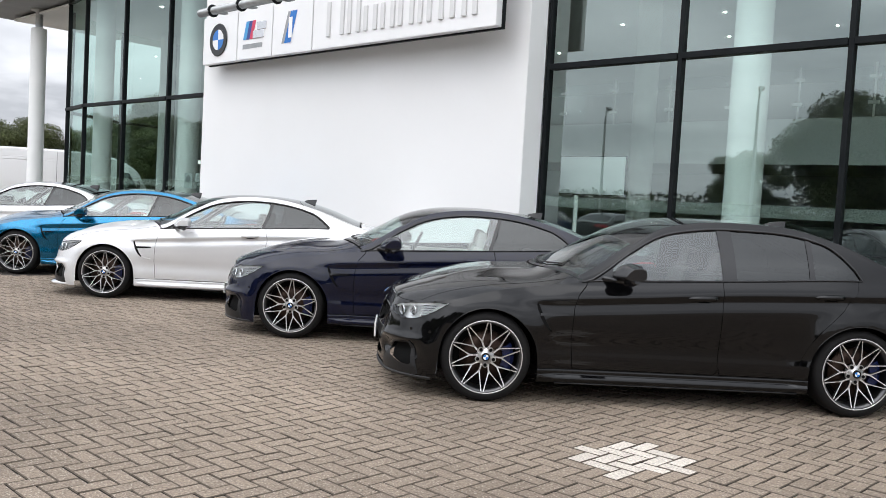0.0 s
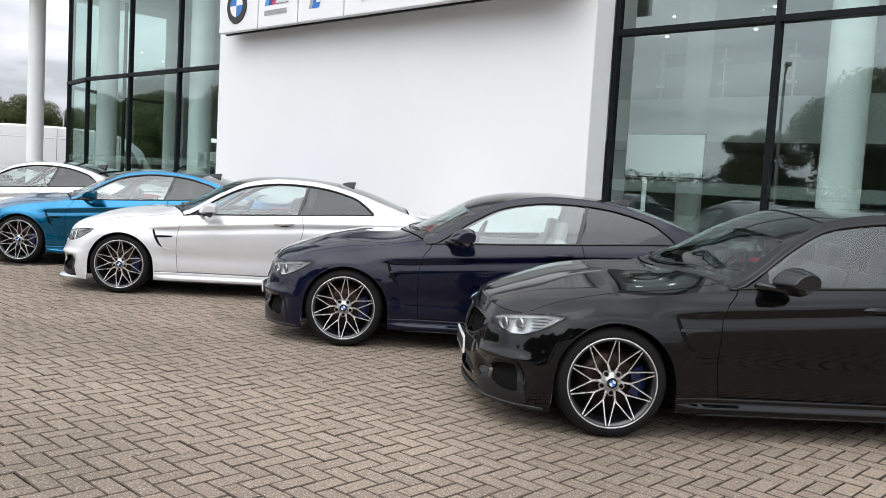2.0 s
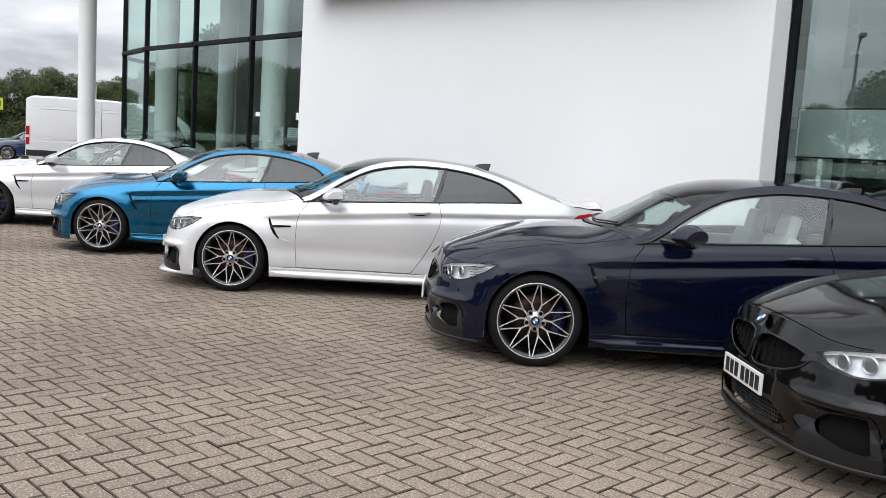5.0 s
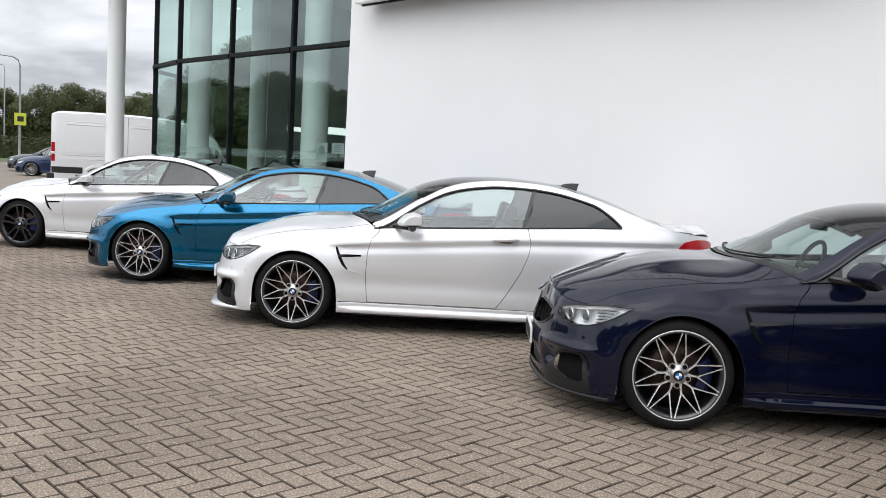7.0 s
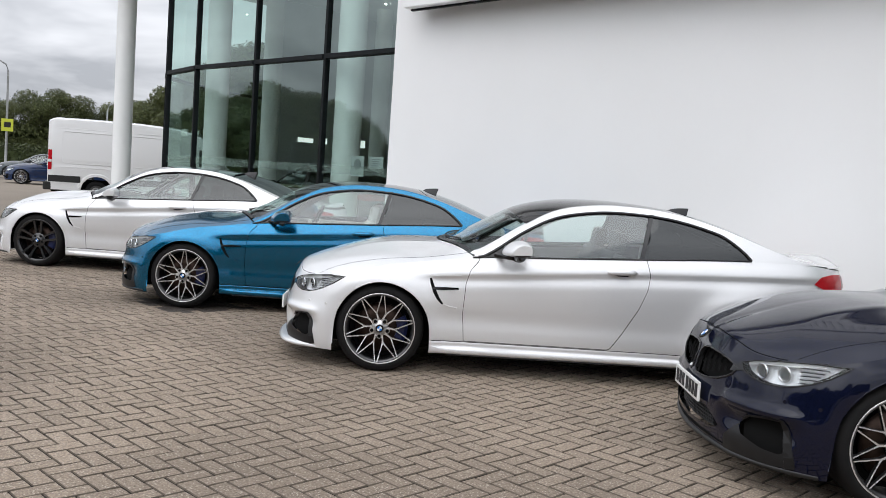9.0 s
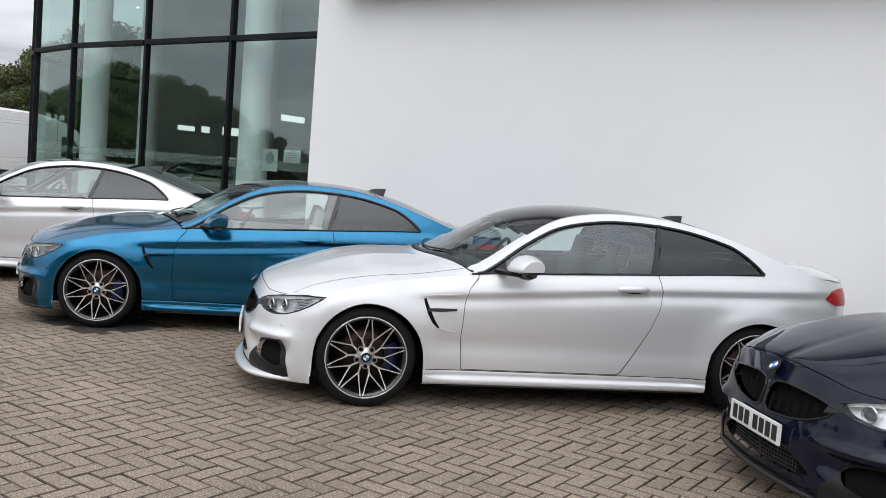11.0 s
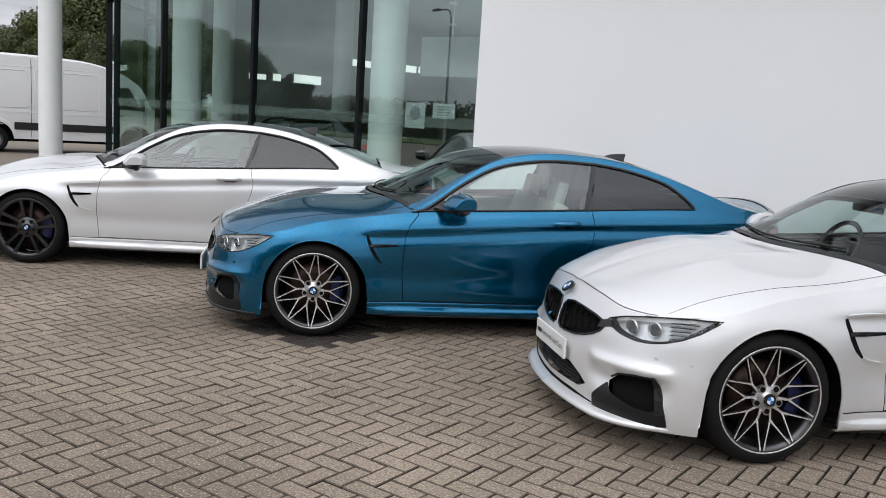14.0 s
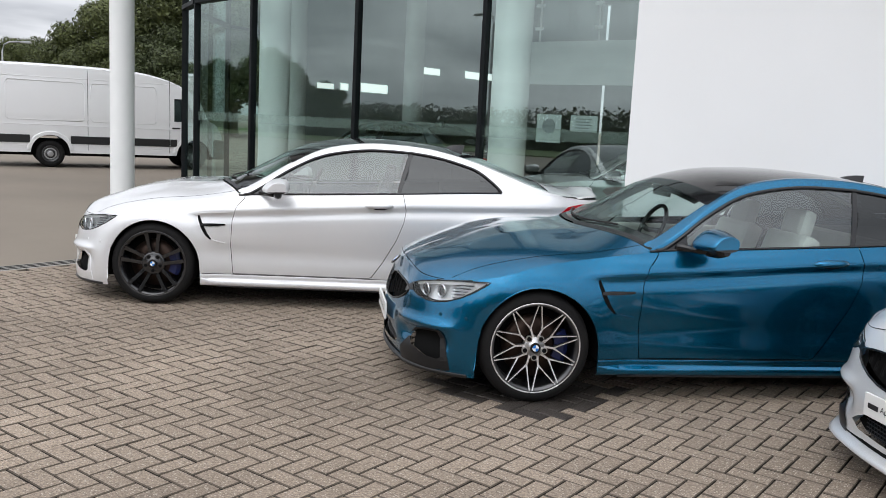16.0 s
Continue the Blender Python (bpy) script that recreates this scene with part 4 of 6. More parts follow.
                if a == 2:
                    p.y = q * sh.edge(p.x)[0]
                z = sh.top(p.x, p.y)
                if a == 0:
                    aa = NOSE + (-0.30 - NOSE) * abs(q)
                    z += (wall_top(aa) - sh.top(p0.x, p0.y)) * (1 - f) ** 3
                    # power dome, sunken towards its flanks
                    z += 0.008 * math.exp(-((abs(q) - 0.44) / 0.09) ** 2) * smooth(0.15, 0.5, f) * (1 - smooth(0.85, 1.0, f))
                    z += 0.011 * smooth(0.2, 0.5, f) * (1 - smooth(0.84, 0.97, f)) * (1 - smooth(0.38, 0.47, abs(q)))
                if a == 4:
                    z += 0.028 * smooth(0.62, 0.95, f) * (1 - abs(q) ** 6)
                verts.append(Vector((p.x, p.y, z + lift)))
        return part(name, mesh_from(name, verts, grid_faces(nu + 1, nq + 1), mat), None, car, label)

    skin("bonnet", 0, 1, 44, -1, 1, bonnet_mat or paint, 0, 0.985, 64)
    skin("wiper_cowl", 0, 1, 3, -0.93, 0.93, dark_void, 0.985, 1.0, 24, -0.008)
    skin("cowl", 1, 2, 2, -0.9, 0.9, satin_black, 0.0, 0.06, 24, 0.001)
    skin("windscreen", 1, 2, 14, -0.93, 0.93, screen_glass, 0.06, 1.0, 28, 0, "clear laminated windscreen").visible_shadow = False
    for s in (-1, 1):
        skin("a_pillar", 1, 2, 14, s * 0.93, s * 1.0, paint, 0, 1, 3)
        skin("c_pillar", 3, 4, 14, s * 0.90, s * 1.0, paint, 0, 1, 3)
    skin("roof", 2, 3, 20, -0.965, 0.965, roof, 0, 1, 48, -0.003)
    skin("rear_window", 3, 4, 14, -0.90, 0.90, car_glass_dark, 0, 0.97, 28, 0, "dark tinted rear window").visible_shadow = False
    skin("boot_lid", 4, 5, 14, -1, 1, paint, 0, 1, 32)
    if detail and not saloon and paint is not paint_white:
        skin("boot_spoiler", 4, 5, 5, -0.86, 0.86, carbon, 0.86, 1.0, 28, 0.005)

    # dark lining under the roof and inside the pillars
    skin("headlining", 2, 3, 10, -0.78, 0.78, leather_dark, 0, 1, 16, -0.035)
    for s in (-1, 1):
        skin("pillar_lining", 1, 2, 8, s * 0.9, s * 0.985, leather_dark, 0.05, 1, 2, -0.02)
        skin("pillar_lining", 3, 4, 8, s * 0.86, s * 0.985, leather_dark, 0, 1, 2, -0.02)
        xs = np.linspace(0.72, 3.3, 40)
        verts = []
        for x in xs:
            lo = wall_top(x) - 0.02 if not sh.dlo[0] + 0.02 < x < sh.dlo[1] - 0.02 else sh.rail(x) - 0.075
            lo = min(lo, sh.rail(x) - 0.03)
            for j in range(3):
                z = lo + (sh.rail(x) - 0.02 - lo) * j / 2
                verts.append(Vector((x, s * (sh.side_y(x, z) - 0.022), z)))
        part("side_lining", mesh_from("side_lining", verts, grid_faces(40, 3), leather_dark), None, car)

    # thin dark joints of the bonnet
    if detail:
        for s in (1, -1):
            bm = bmesh.new()
            line = []
            for k in range(24):
                f = 0.02 + 0.97 * k / 23
                q = s * (0.74 + 0.19 * ((f - 0.02) / 0.97) ** 0.5)
                p = lines[0](q).lerp(lines[1](q), f)
                line.append((p.x, p.y, sh.top(p.x, p.y) + 0.0005))
            add_tube(bm, line, 0.0013, 5, False)
            part("bonnet_gap", bm, dark_void, car)
        bm = bmesh.new()
        line = []
        for k in range(31):
            q = -0.70 + 1.40 * k / 30
            ff = 0.006
            p = lines[0](q).lerp(lines[1](q), ff)
            aa = NOSE + (-0.30 - NOSE) * abs(q)
            p0 = lines[0](q)
            line.append((p.x, p.y, sh.top(p.x, p.y) + (wall_top(aa) - sh.top(p0.x, p0.y)) * (1 - ff) ** 3 + 0.001))
        add_tube(bm, line, 0.002, 5, False)
        part("bonnet_gap", bm, dark_void, car)
        roundel(car, (-0.762, 0, 0.705), (-0.68, 0, 0.73), 0.041)
        # wipers
        for y0, y1 in ((0.62, 0.02), (0.05, -0.5)):
            bm = bmesh.new()
            pts = []
            for k in range(7):
                y = y0 + (y1 - y0) * k / 6
                x = 0.47 + 0.26 * (abs(y) / 0.8) ** 2.0 + 0.02
                pts.append((x, y, sh.top(x, y) + 0.012))
            add_tube(bm, pts, 0.007, 5)
            part("wiper", bm, trim_black, car)
    bm = bmesh.new()
    rows = []
    for t in np.linspace(0, 1, 6):
        rows.append([bm.verts.new((2.40 + 0.16 * t + o, w * s, sh.mid(2.40 + 0.16 * t) - 0.004 + h)) for o, w, s, h in ((0, 0.036, 1, 0), (0.02 * t, 0.017, 1, 0.068 * t ** 0.6), (0.02 * t, 0.017, -1, 0.068 * t ** 0.6), (0, 0.036, -1, 0))])
    for r, s2 in zip(rows, rows[1:]):
        for j in range(3):
            bm.faces.new((r[j], r[j + 1], s2[j + 1], s2[j]))
    bm.faces.new(rows[-1])
    part("fin_antenna", bm, satin_black, car)

    # number plate: plain bars for characters
    bm = bmesh.new()
    add_box(bm, (-0.845, -0.26, 0.348), (-0.831, 0.26, 0.458), 0.004)
    pl = part("number_plate", bm, plate_white, car, "white front plate with dark bars")
    if plate == "bars":
        for y in (-0.215, -0.15, -0.085, -0.02, 0.07, 0.135, 0.20):
            part("plate_bar", box((-0.8485, y - 0.022, 0.366), (-0.8445, y + 0.022, 0.442)), ink, pl)
    else:
        part("plate_bar", box((-0.8485, 0.155, 0.391), (-0.8445, 0.225, 0.415)), ink, pl)
        part("plate_words", plate_words(), None, pl, "dark printed words")

    # floor pan, interior
    part("underbody", box((-0.6, -0.6, 0.17), (3.6, 0.6, 0.30), 0.03), dark_void, car)
    part("bulkhead", box((-0.55, -0.6, 0.25), (0.55, 0.6, 0.70), 0.05), dark_void, car)
    bm = bmesh.new()
    add_box(bm, (0.62, -0.72, 0.72), (1.05, 0.72, 0.93), 0.07)
    part("dashboard", bm, leather_dark, car)
    for side in (1, -1):
        seat(car, 1.42, 0.37 * side, seats)
        part("door_card", box((0.75, side * 0.80 - 0.02, 0.3), (2.0, side * 0.80 + 0.02, 0.92), 0.015), seats if seats is leather_cream else leather_dark, car)
    bm = bmesh.new()
    add_box(bm, (2.0, -0.62, 0.32), (2.5, 0.62, 0.52), 0.05)
    add_box(bm, (2.42, -0.62, 0.45), (2.58, 0.62, 0.98), 0.05)
    part("rear_bench", bm, seats, car)
    part("parcel_shelf", box((2.5, -0.6, 0.93), (3.2, 0.6, 0.98), 0.02), leather_dark, car)
    bm = bmesh.new()
    ring = [Matrix.Rotation(radians(-65), 3, "Y") @ Vector((math.cos(t) * 0.185, math.sin(t) * 0.185, 0)) + Vector((1.17, 0.37, 0.93)) for t in np.linspace(0, math.tau, 25)]
    add_tube(bm, ring, 0.016, 6, False)
    add_tube(bm, [(1.17, 0.54, 0.93), (1.14, 0.37, 0.92), (1.17, 0.20, 0.93)], 0.02, 6)
    part("steering_wheel", bm, leather_dark, car)
    bm = bmesh.new()
    add_box(bm, (1.06, -0.13, 1.20), (1.09, 0.13, 1.27), 0.012)
    part("rear_view_mirror", bm, trim_black, car)

    car.matrix_world = m @ Matrix.Diagonal((size, size, size, 1))
    tagged(car, label, "car", group)
    return car


def car_pose(hub, angle):
    """Where a car stands whose front left wheel's face is at hub and whose tail points at that bearing."""
    u = Vector((math.cos(radians(angle)), math.sin(radians(angle)), 0))
    right = Vector((-u.y, u.x, 0))
    o = Vector((hub[0], hub[1], 0)) + right * 0.915
    return pose(o.x, o.y, 0, 0, 0, angle)


ROW = "display cars parked in a row"
CARS = (
    dict(name="saloon_car", hub=(-4.115, 5.079), angle=46.8, label="gloss black four-door saloon with silver star-spoke wheels on block paving", paint=paint_black, saloon=True, roof=carbon, lip=satin_black),
    dict(name="coupe_car", hub=(-7.081, 5.471), angle=43.5, label="dark navy two-door coupe with cream seats and star-spoke wheels", paint=paint_navy, seats=leather_cream),
    dict(name="coupe_car", hub=(-10.719, 5.207), angle=46.8, label="pearl white two-door coupe with black roof and star-spoke wheels", paint=paint_white, lip=paint_white, plate="strip"),
    dict(name="coupe_car", hub=(-13.906, 5.276), angle=45.9, label="metallic bright blue two-door coupe with black roof and star-spoke wheels", paint=paint_blue, plate="strip", seats=leather_cream),
    dict(name="coupe_car", hub=(-17.597, 5.178), angle=41.0, label="white two-door coupe with black double-spoke wheels", paint=paint_white, wheels="black", size=1.022, blade_mat=paint_white, plate="strip"),
)
for spec in CARS:
    spec = dict(spec)
    nm, hub, ang, lab = spec.pop("name"), spec.pop("hub"), spec.pop("angle"), spec.pop("label")
    make_car(nm, lab, car_pose(hub, ang), group=ROW, **spec)

# ---- ground ----
tarmac = varied("forecourt_tarmac", (0.178, 0.150, 0.120), (0.245, 0.208, 0.168), 0.22, (0.75, 0.9), bump=0.35, bump_scale=90, spec=0.3, detail=9)
kerb_stone = varied("kerb_concrete", (0.26, 0.25, 0.23), (0.36, 0.34, 0.31), 3, (0.8, 0.95), bump=0.3, bump_scale=60)
grass_mat = varied("grass", (0.05, 0.085, 0.02), (0.10, 0.13, 0.04), 2.0, (0.8, 0.95), bump=0.6, bump_scale=40)
paver_mat = varied("paver_concrete", (0.222, 0.176, 0.134), (0.284, 0.227, 0.176), 0.8, (0.72, 0.9), bump=0.5, bump_scale=160, spec=0.3, per_object=0.09, detail=10)
paver_mat_joined = varied("paver_concrete_field", (0.222, 0.176, 0.134), (0.284, 0.227, 0.176), 0.8, (0.72, 0.9), bump=0.5, bump_scale=160, spec=0.3, per_object=0.09, detail=10, island=True)
# reflected light on the ground, put into the blocks' own colour
paver_glint = varied("paver_glint_patch", (0.52, 0.47, 0.41), (0.60, 0.545, 0.48), 2.0, (0.75, 0.9), bump=0.5, bump_scale=160, spec=0.3, per_object=0.08)
# darker, slightly glossier blocks for one small rectangle
paver_dark = varied("paver_dark_patch", (0.030, 0.025, 0.022), (0.05, 0.042, 0.036), 2.5, (0.45, 0.7), bump=0.5, bump_scale=160, spec=0.4, per_object=0.15)
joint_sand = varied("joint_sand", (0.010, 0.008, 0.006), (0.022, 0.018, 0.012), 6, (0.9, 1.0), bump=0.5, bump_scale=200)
for pm in (paver_mat, paver_mat_joined, paver_glint):
    # pale aggregate specks in the concrete face
    n, l = pm.node_tree.nodes, pm.node_tree.links
    b = n["Principled BSDF"]
    old = b.inputs["Base Color"].links[0].from_socket
    tc = n.new("ShaderNodeTexCoord")
    vo = n.new("ShaderNodeTexVoronoi")
    vo.inputs["Scale"].default_value = 80
    geo = n.new("ShaderNodeNewGeometry")
    l.new(geo.outputs["Position"], vo.inputs["Vector"])
    st = n.new("ShaderNodeValToRGB")
    st.color_ramp.elements[0].position, st.color_ramp.elements[0].color = 0.22, (1, 1, 1, 1)
    st.color_ramp.elements[1].position, st.color_ramp.elements[1].color = 0.38, (0, 0, 0, 1)
    l.new(vo.outputs["Distance"], st.inputs[0])
    sel = n.new("ShaderNodeSeparateColor")
    l.new(vo.outputs["Color"], sel.inputs[0])
    th = n.new("ShaderNodeMath")
    th.operation = "GREATER_THAN"
    th.inputs[1].default_value = 0.55
    l.new(sel.outputs[0], th.inputs[0])
    mu = n.new("ShaderNodeMath")
    mu.operation = "MULTIPLY"
    l.new(st.outputs[0], mu.inputs[0])
    l.new(th.outputs[0], mu.inputs[1])
    mu2 = n.new("ShaderNodeMath")
    mu2.operation = "MULTIPLY"
    mu2.inputs[1].default_value = 0.55
    l.new(mu.outputs[0], mu2.inputs[0])
    # sandy grain of the worn face
    gr = n.new("ShaderNodeTexNoise")
    gr.inputs["Scale"].default_value = 75
    gr.inputs["Detail"].default_value = 5
    gr.inputs["Roughness"].default_value = 0.75
    l.new(geo.outputs["Position"], gr.inputs["Vector"])
    gm = n.new("ShaderNodeMapRange")
    gm.inputs["From Min"].default_value, gm.inputs["From Max"].default_value = 0.3, 0.7
    gm.inputs["To Min"].default_value, gm.inputs["To Max"].default_value = 0.38, 1.6
    l.new(gr.outputs["Fac"], gm.inputs["Value"])
    gs = n.new("ShaderNodeVectorMath")
    gs.operation = "SCALE"
    l.new(old, gs.inputs[0])
    l.new(gm.outputs[0], gs.inputs["Scale"])
    old = gs.outputs[0]
    # broad stains
    big = n.new("ShaderNodeTexNoise")
    big.inputs["Scale"].default_value = 0.45
    big.inputs["Detail"].default_value = 8
    l.new(geo.outputs["Position"], big.inputs["Vector"])
    br = n.new("ShaderNodeMapRange")
    br.inputs["From Min"].default_value, br.inputs["From Max"].default_value = 0.3, 0.7
    br.inputs["To Min"].default_value, br.inputs["To Max"].default_value = 0.72, 1.2
    l.new(big.outputs["Fac"], br.inputs["Value"])
    sc = n.new("ShaderNodeVectorMath")
    sc.operation = "SCALE"
    l.new(old, sc.inputs[0])
    l.new(br.outputs[0], sc.inputs["Scale"])
    mx = n.new("ShaderNodeMix")
    mx.data_type = "RGBA"
    l.new(mu2.outputs[0], mx.inputs["Factor"])
    l.new(sc.outputs[0], mx.inputs["A"])
    mx.inputs["B"].default_value = (0.62, 0.56, 0.48, 1)
    l.new(mx.outputs["Result"], b.inputs["Base Color"])

PAVE_X0, PAVE_X1, PAVE_Y0, PAVE_Y1 = -19.7, 4.6, -2.4, 9.2
# one sheet to the horizon, sunk a little under the paving
bm = bmesh.new()
xs = [-1500, -300, -120, PAVE_X0, PAVE_X1, 60, 300, 1500]
ys = [-1500, -300, -60, PAVE_Y0, PAVE_Y1, 60, 300, 1500]
vs = {(i, j): bm.verts.new((x, y, -0.004)) for i, x in enumerate(xs) for j, y in enumerate(ys)}
for i in range(len(xs) - 1):
    for j in range(len(ys) - 1):
        ring = [vs[i, j], vs[i + 1, j], vs[i + 1, j + 1], vs[i, j + 1]]
        if (i, j) == (3, 3):
            low = [bm.verts.new(v.co - Vector((0, 0, 0.06))) for v in ring]
            bm.faces.new(low)
            for k in range(4):
                bm.faces.new((ring[k], ring[(k + 1) % 4], low[(k + 1) % 4], low[k]))
        else:
            bm.faces.new(ring)
ground = part("ground", bm, tarmac)
tagged(ground, "brown-grey tarmac forecourt running to the horizon", "ground", kind="structure")

edge_strip = part("paving_edge", box((PAVE_X0, PAVE_Y0 - 0.12, -0.02), (PAVE_X1, PAVE_Y0 + 0.0, 0.002), 0.006), kerb_stone)
tagged(edge_strip, "flush concrete edging along the block paving", "kerb", kind="structure")
# drain channel at the end of the block paving
bm = box((PAVE_X0 - 0.26, PAVE_Y0, -0.02), (PAVE_X0 - 0.02, PAVE_Y1, 0.0), 0.004)
channel = part("drain_channel", bm, kerb_stone)
tagged(channel, "narrow concrete channel edging the block paving", "channel", kind="structure")
for k in range(3):
    part("channel_slot", box((PAVE_X0 - 0.22 + 0.07 * k, PAVE_Y0 + 0.05, 0.0), (PAVE_X0 - 0.19 + 0.07 * k, PAVE_Y1 - 0.05, 0.003)), dark_void, channel)

# ---- building ----
render_white = varied("white_render", (0.80, 0.80, 0.79), (0.83, 0.83, 0.825), 0.6, (0.75, 0.9), bump=0.03, bump_scale=70, spec=0.3)
frame_grey = varied("frame_dark_grey", (0.006, 0.008, 0.009), (0.010, 0.012, 0.013), 4, (0.4, 0.55), spec=0.12)
soffit_mat = varied("soffit_grey", (0.22, 0.23, 0.24), (0.27, 0.28, 0.29), 1.5, (0.6, 0.75))
ceiling_mat = varied("ceiling_paint", (0.76, 0.77, 0.77), (0.8, 0.8, 0.8), 1.0, (0.75, 0.85))
floor_mat = varied("showroom_tiles", (0.09, 0.095, 0.095), (0.13, 0.135, 0.135), 2, (0.2, 0.35))
column_white = varied("column_paint", (0.72, 0.73, 0.72), (0.78, 0.78, 0.77), 2, (0.5, 0.65))
back_wall_mat = varied("inside_wall", (0.42, 0.44, 0.44), (0.5, 0.52, 0.52), 1, (0.7, 0.85))
sign_panel = varied("sign_panel", (0.80, 0.80, 0.795), (0.83, 0.83, 0.83), 2, (0.3, 0.4))
steel_grey = varied("galvanised_steel", (0.30, 0.31, 0.31), (0.40, 0.41, 0.41), 8, (0.35, 0.5), metal=0.6)
letter_white = material("letter_white", (0.66, 0.66, 0.655), 0.35)
frosted = bpy.data.materials.new("frosted_band")
frosted.use_nodes = True
_n, _l = frosted.node_tree.nodes, frosted.node_tree.links
_n.clear()
_o, _t, _d, _m = _n.new("ShaderNodeOutputMaterial"), _n.new("ShaderNodeBsdfTransparent"), _n.new("ShaderNodeBsdfDiffuse"), _n.new("ShaderNodeMixShader")
_d.inputs[0].default_value = (0.55, 0.62, 0.58, 1)
_m.inputs[0].default_value = 0.22
_l.new(_t.outputs[0], _m.inputs[1])
_l.new(_d.outputs[0], _m.inputs[2])
_l.new(_m.outputs[0], _o.inputs[0])
lamp_glow = bpy.data.materials.new("spot_glow")
lamp_glow.use_nodes = True
lamp_glow.node_tree.nodes["Principled BSDF"].inputs["Emission Color"].default_value = (1, 0.97, 0.9, 1)
lamp_glow.node_tree.nodes["Principled BSDF"].inputs["Emission Strength"].default_value = 55

ROOF_Z = 6.30
GLASS_Y = 9.62
# the slab stands a little askew to the glazing
bm = bmesh.new()
foot = [(-15.31, 9.20), (-7.395, 9.42), (-7.395, 9.80), (-15.31, 9.66)]
lo = [bm.verts.new((x, y, -0.02)) for x, y in foot]
hi = [bm.verts.new((x, y, 7.6)) for x, y in foot]
bm.faces.new(lo)
bm.faces.new(hi)
for k in range(4):
    bm.faces.new((lo[k], lo[(k + 1) % 4], hi[(k + 1) % 4], hi[k]))
bmesh.ops.recalc_face_normals(bm, faces=bm.faces)
bmesh.ops.bevel(bm, geom=list(bm.edges), offset=0.006, segments=2, affect="EDGES")
wall = part("wall_front", bm, render_white)
tagged(wall, "smooth white rendered front wall slab", "wall", kind="structure")

# glazed facade: the line in plan, a mullion at every corner
LEFT_RUN = [(-15.36, GLASS_Y), (-17.46, GLASS_Y), (-19.55, GLASS_Y), (-21.68, GLASS_Y), (-23.45, 9.93), (-24.45, 10.42), (-26.1, 12.65), (-26.45, 14.6)]
RIGHT_RUN = [(x, 9.86) for x in (-7.36, -5.36, -3.37, -1.38, 0.60, 2.58, 4.50)]
TRANSOMS = (0.06, 3.395, 6.2)


def upright(p, q, wide, deep, z0, z1):
    """A post at p whose face lies along the run towards q."""
    d = Vector((q[0] - p[0], q[1] - p[1], 0)).normalized()
    n = Vector((-d.y, d.x, 0))
    bm = bmesh.new()
    c = Vector((p[0], p[1], 0))
    v = [bm.verts.new(c + d * a * wide / 2 + n * b * deep / 2 + Vector((0, 0, z))) for z in (z0, z1) for a, b in ((-1, -1), (1, -1), (1, 1), (-1, 1))]
    for f in ((0, 1, 2, 3), (4, 5, 6, 7), (0, 1, 5, 4), (1, 2, 6, 5), (2, 3, 7, 6), (3, 0, 4, 7)):
        bm.faces.new([v[i] for i in f])
    bmesh.ops.recalc_face_normals(bm, faces=bm.faces)
    bmesh.ops.bevel(bm, geom=list(bm.edges), offset=0.006, segments=1, affect="EDGES")
    return bm


def rail_between(p, q, z, high, deep, back=0.0):
    d = Vector((q[0] - p[0], q[1] - p[1], 0))
    ln = d.length
    d.normalize()
    n = Vector((-d.y, d.x, 0))
    bm = bmesh.new()
    add_box(bm, (0.035, -deep / 2 + back, z - high / 2), (ln - 0.035, deep / 2 + back, z + high / 2), 0.005)
    bm.transform(Matrix.Translation((p[0], p[1], 0)) @ Matrix.Rotation(math.atan2(d.y, d.x), 4, "Z"))
    return bm


def facade(name, run, label):
    win = empty(name)
    tagged(win, label, "window", kind="structure")
    for k, p in enumerate(run):
        q = run[k + 1] if k + 1 < len(run) else (2 * p[0] - run[k - 1][0], 2 * p[1] - run[k - 1][1])
        part("mullion", upright(p, q, 0.064, 0.10, -0.02, ROOF_Z), frame_grey, win)
    for p, q in zip(run, run[1:]):
        for z in TRANSOMS:
            part("transom", rail_between(p, q, z, 0.075 if z > 1 else 0.12, 0.14), frame_grey, win)
        d = Vector((q[0] - p[0], q[1] - p[1], 0)).normalized()
        for z0, z1 in zip(TRANSOMS, TRANSOMS[1:]):
            bm = bmesh.new()
            a, b = Vector((p[0], p[1], 0)) + d * 0.04, Vector((q[0], q[1], 0)) - d * 0.04
            bm.faces.new([bm.verts.new(v) for v in ((a.x, a.y, z0 + 0.03), (b.x, b.y, z0 + 0.03), (b.x, b.y, z1 - 0.03), (a.x, a.y, z1 - 0.03))])
            pane = part("pane", bm, shop_glass, win)
            pane.visible_shadow = False
        n = Vector((-d.y, d.x, 0))
        if n.y < 0:
            n = -n
        bm = bmesh.new()
        a, b = a + n * 0.012, b + n * 0.012
        bm.faces.new([bm.verts.new(v) for v in ((a.x, a.y, 1.49), (b.x, b.y, 1.49), (b.x, b.y, 1.63), (a.x, a.y, 1.63))])
        part("frosted_band", bm, frosted, win)
    return win


facade("window_1", LEFT_RUN, "tall dark-framed showroom glazing that turns the corner")
facade("window_2", RIGHT_RUN, "tall dark-framed showroom glazing beside the white wall")

# roof slab with its overhang, carried by the round pole outside
bm = bmesh.new()
plan = [(-28.2, 8.9), (-15.45, 8.9), (-15.45, 9.7), (6.0, 9.7), (6.0, 30.0), (-28.2, 30.0)]
lo = [bm.verts.new((x, y, ROOF_Z)) for x, y in plan]
hi = [bm.verts.new((x, y, ROOF_Z + 0.5)) for x, y in plan]
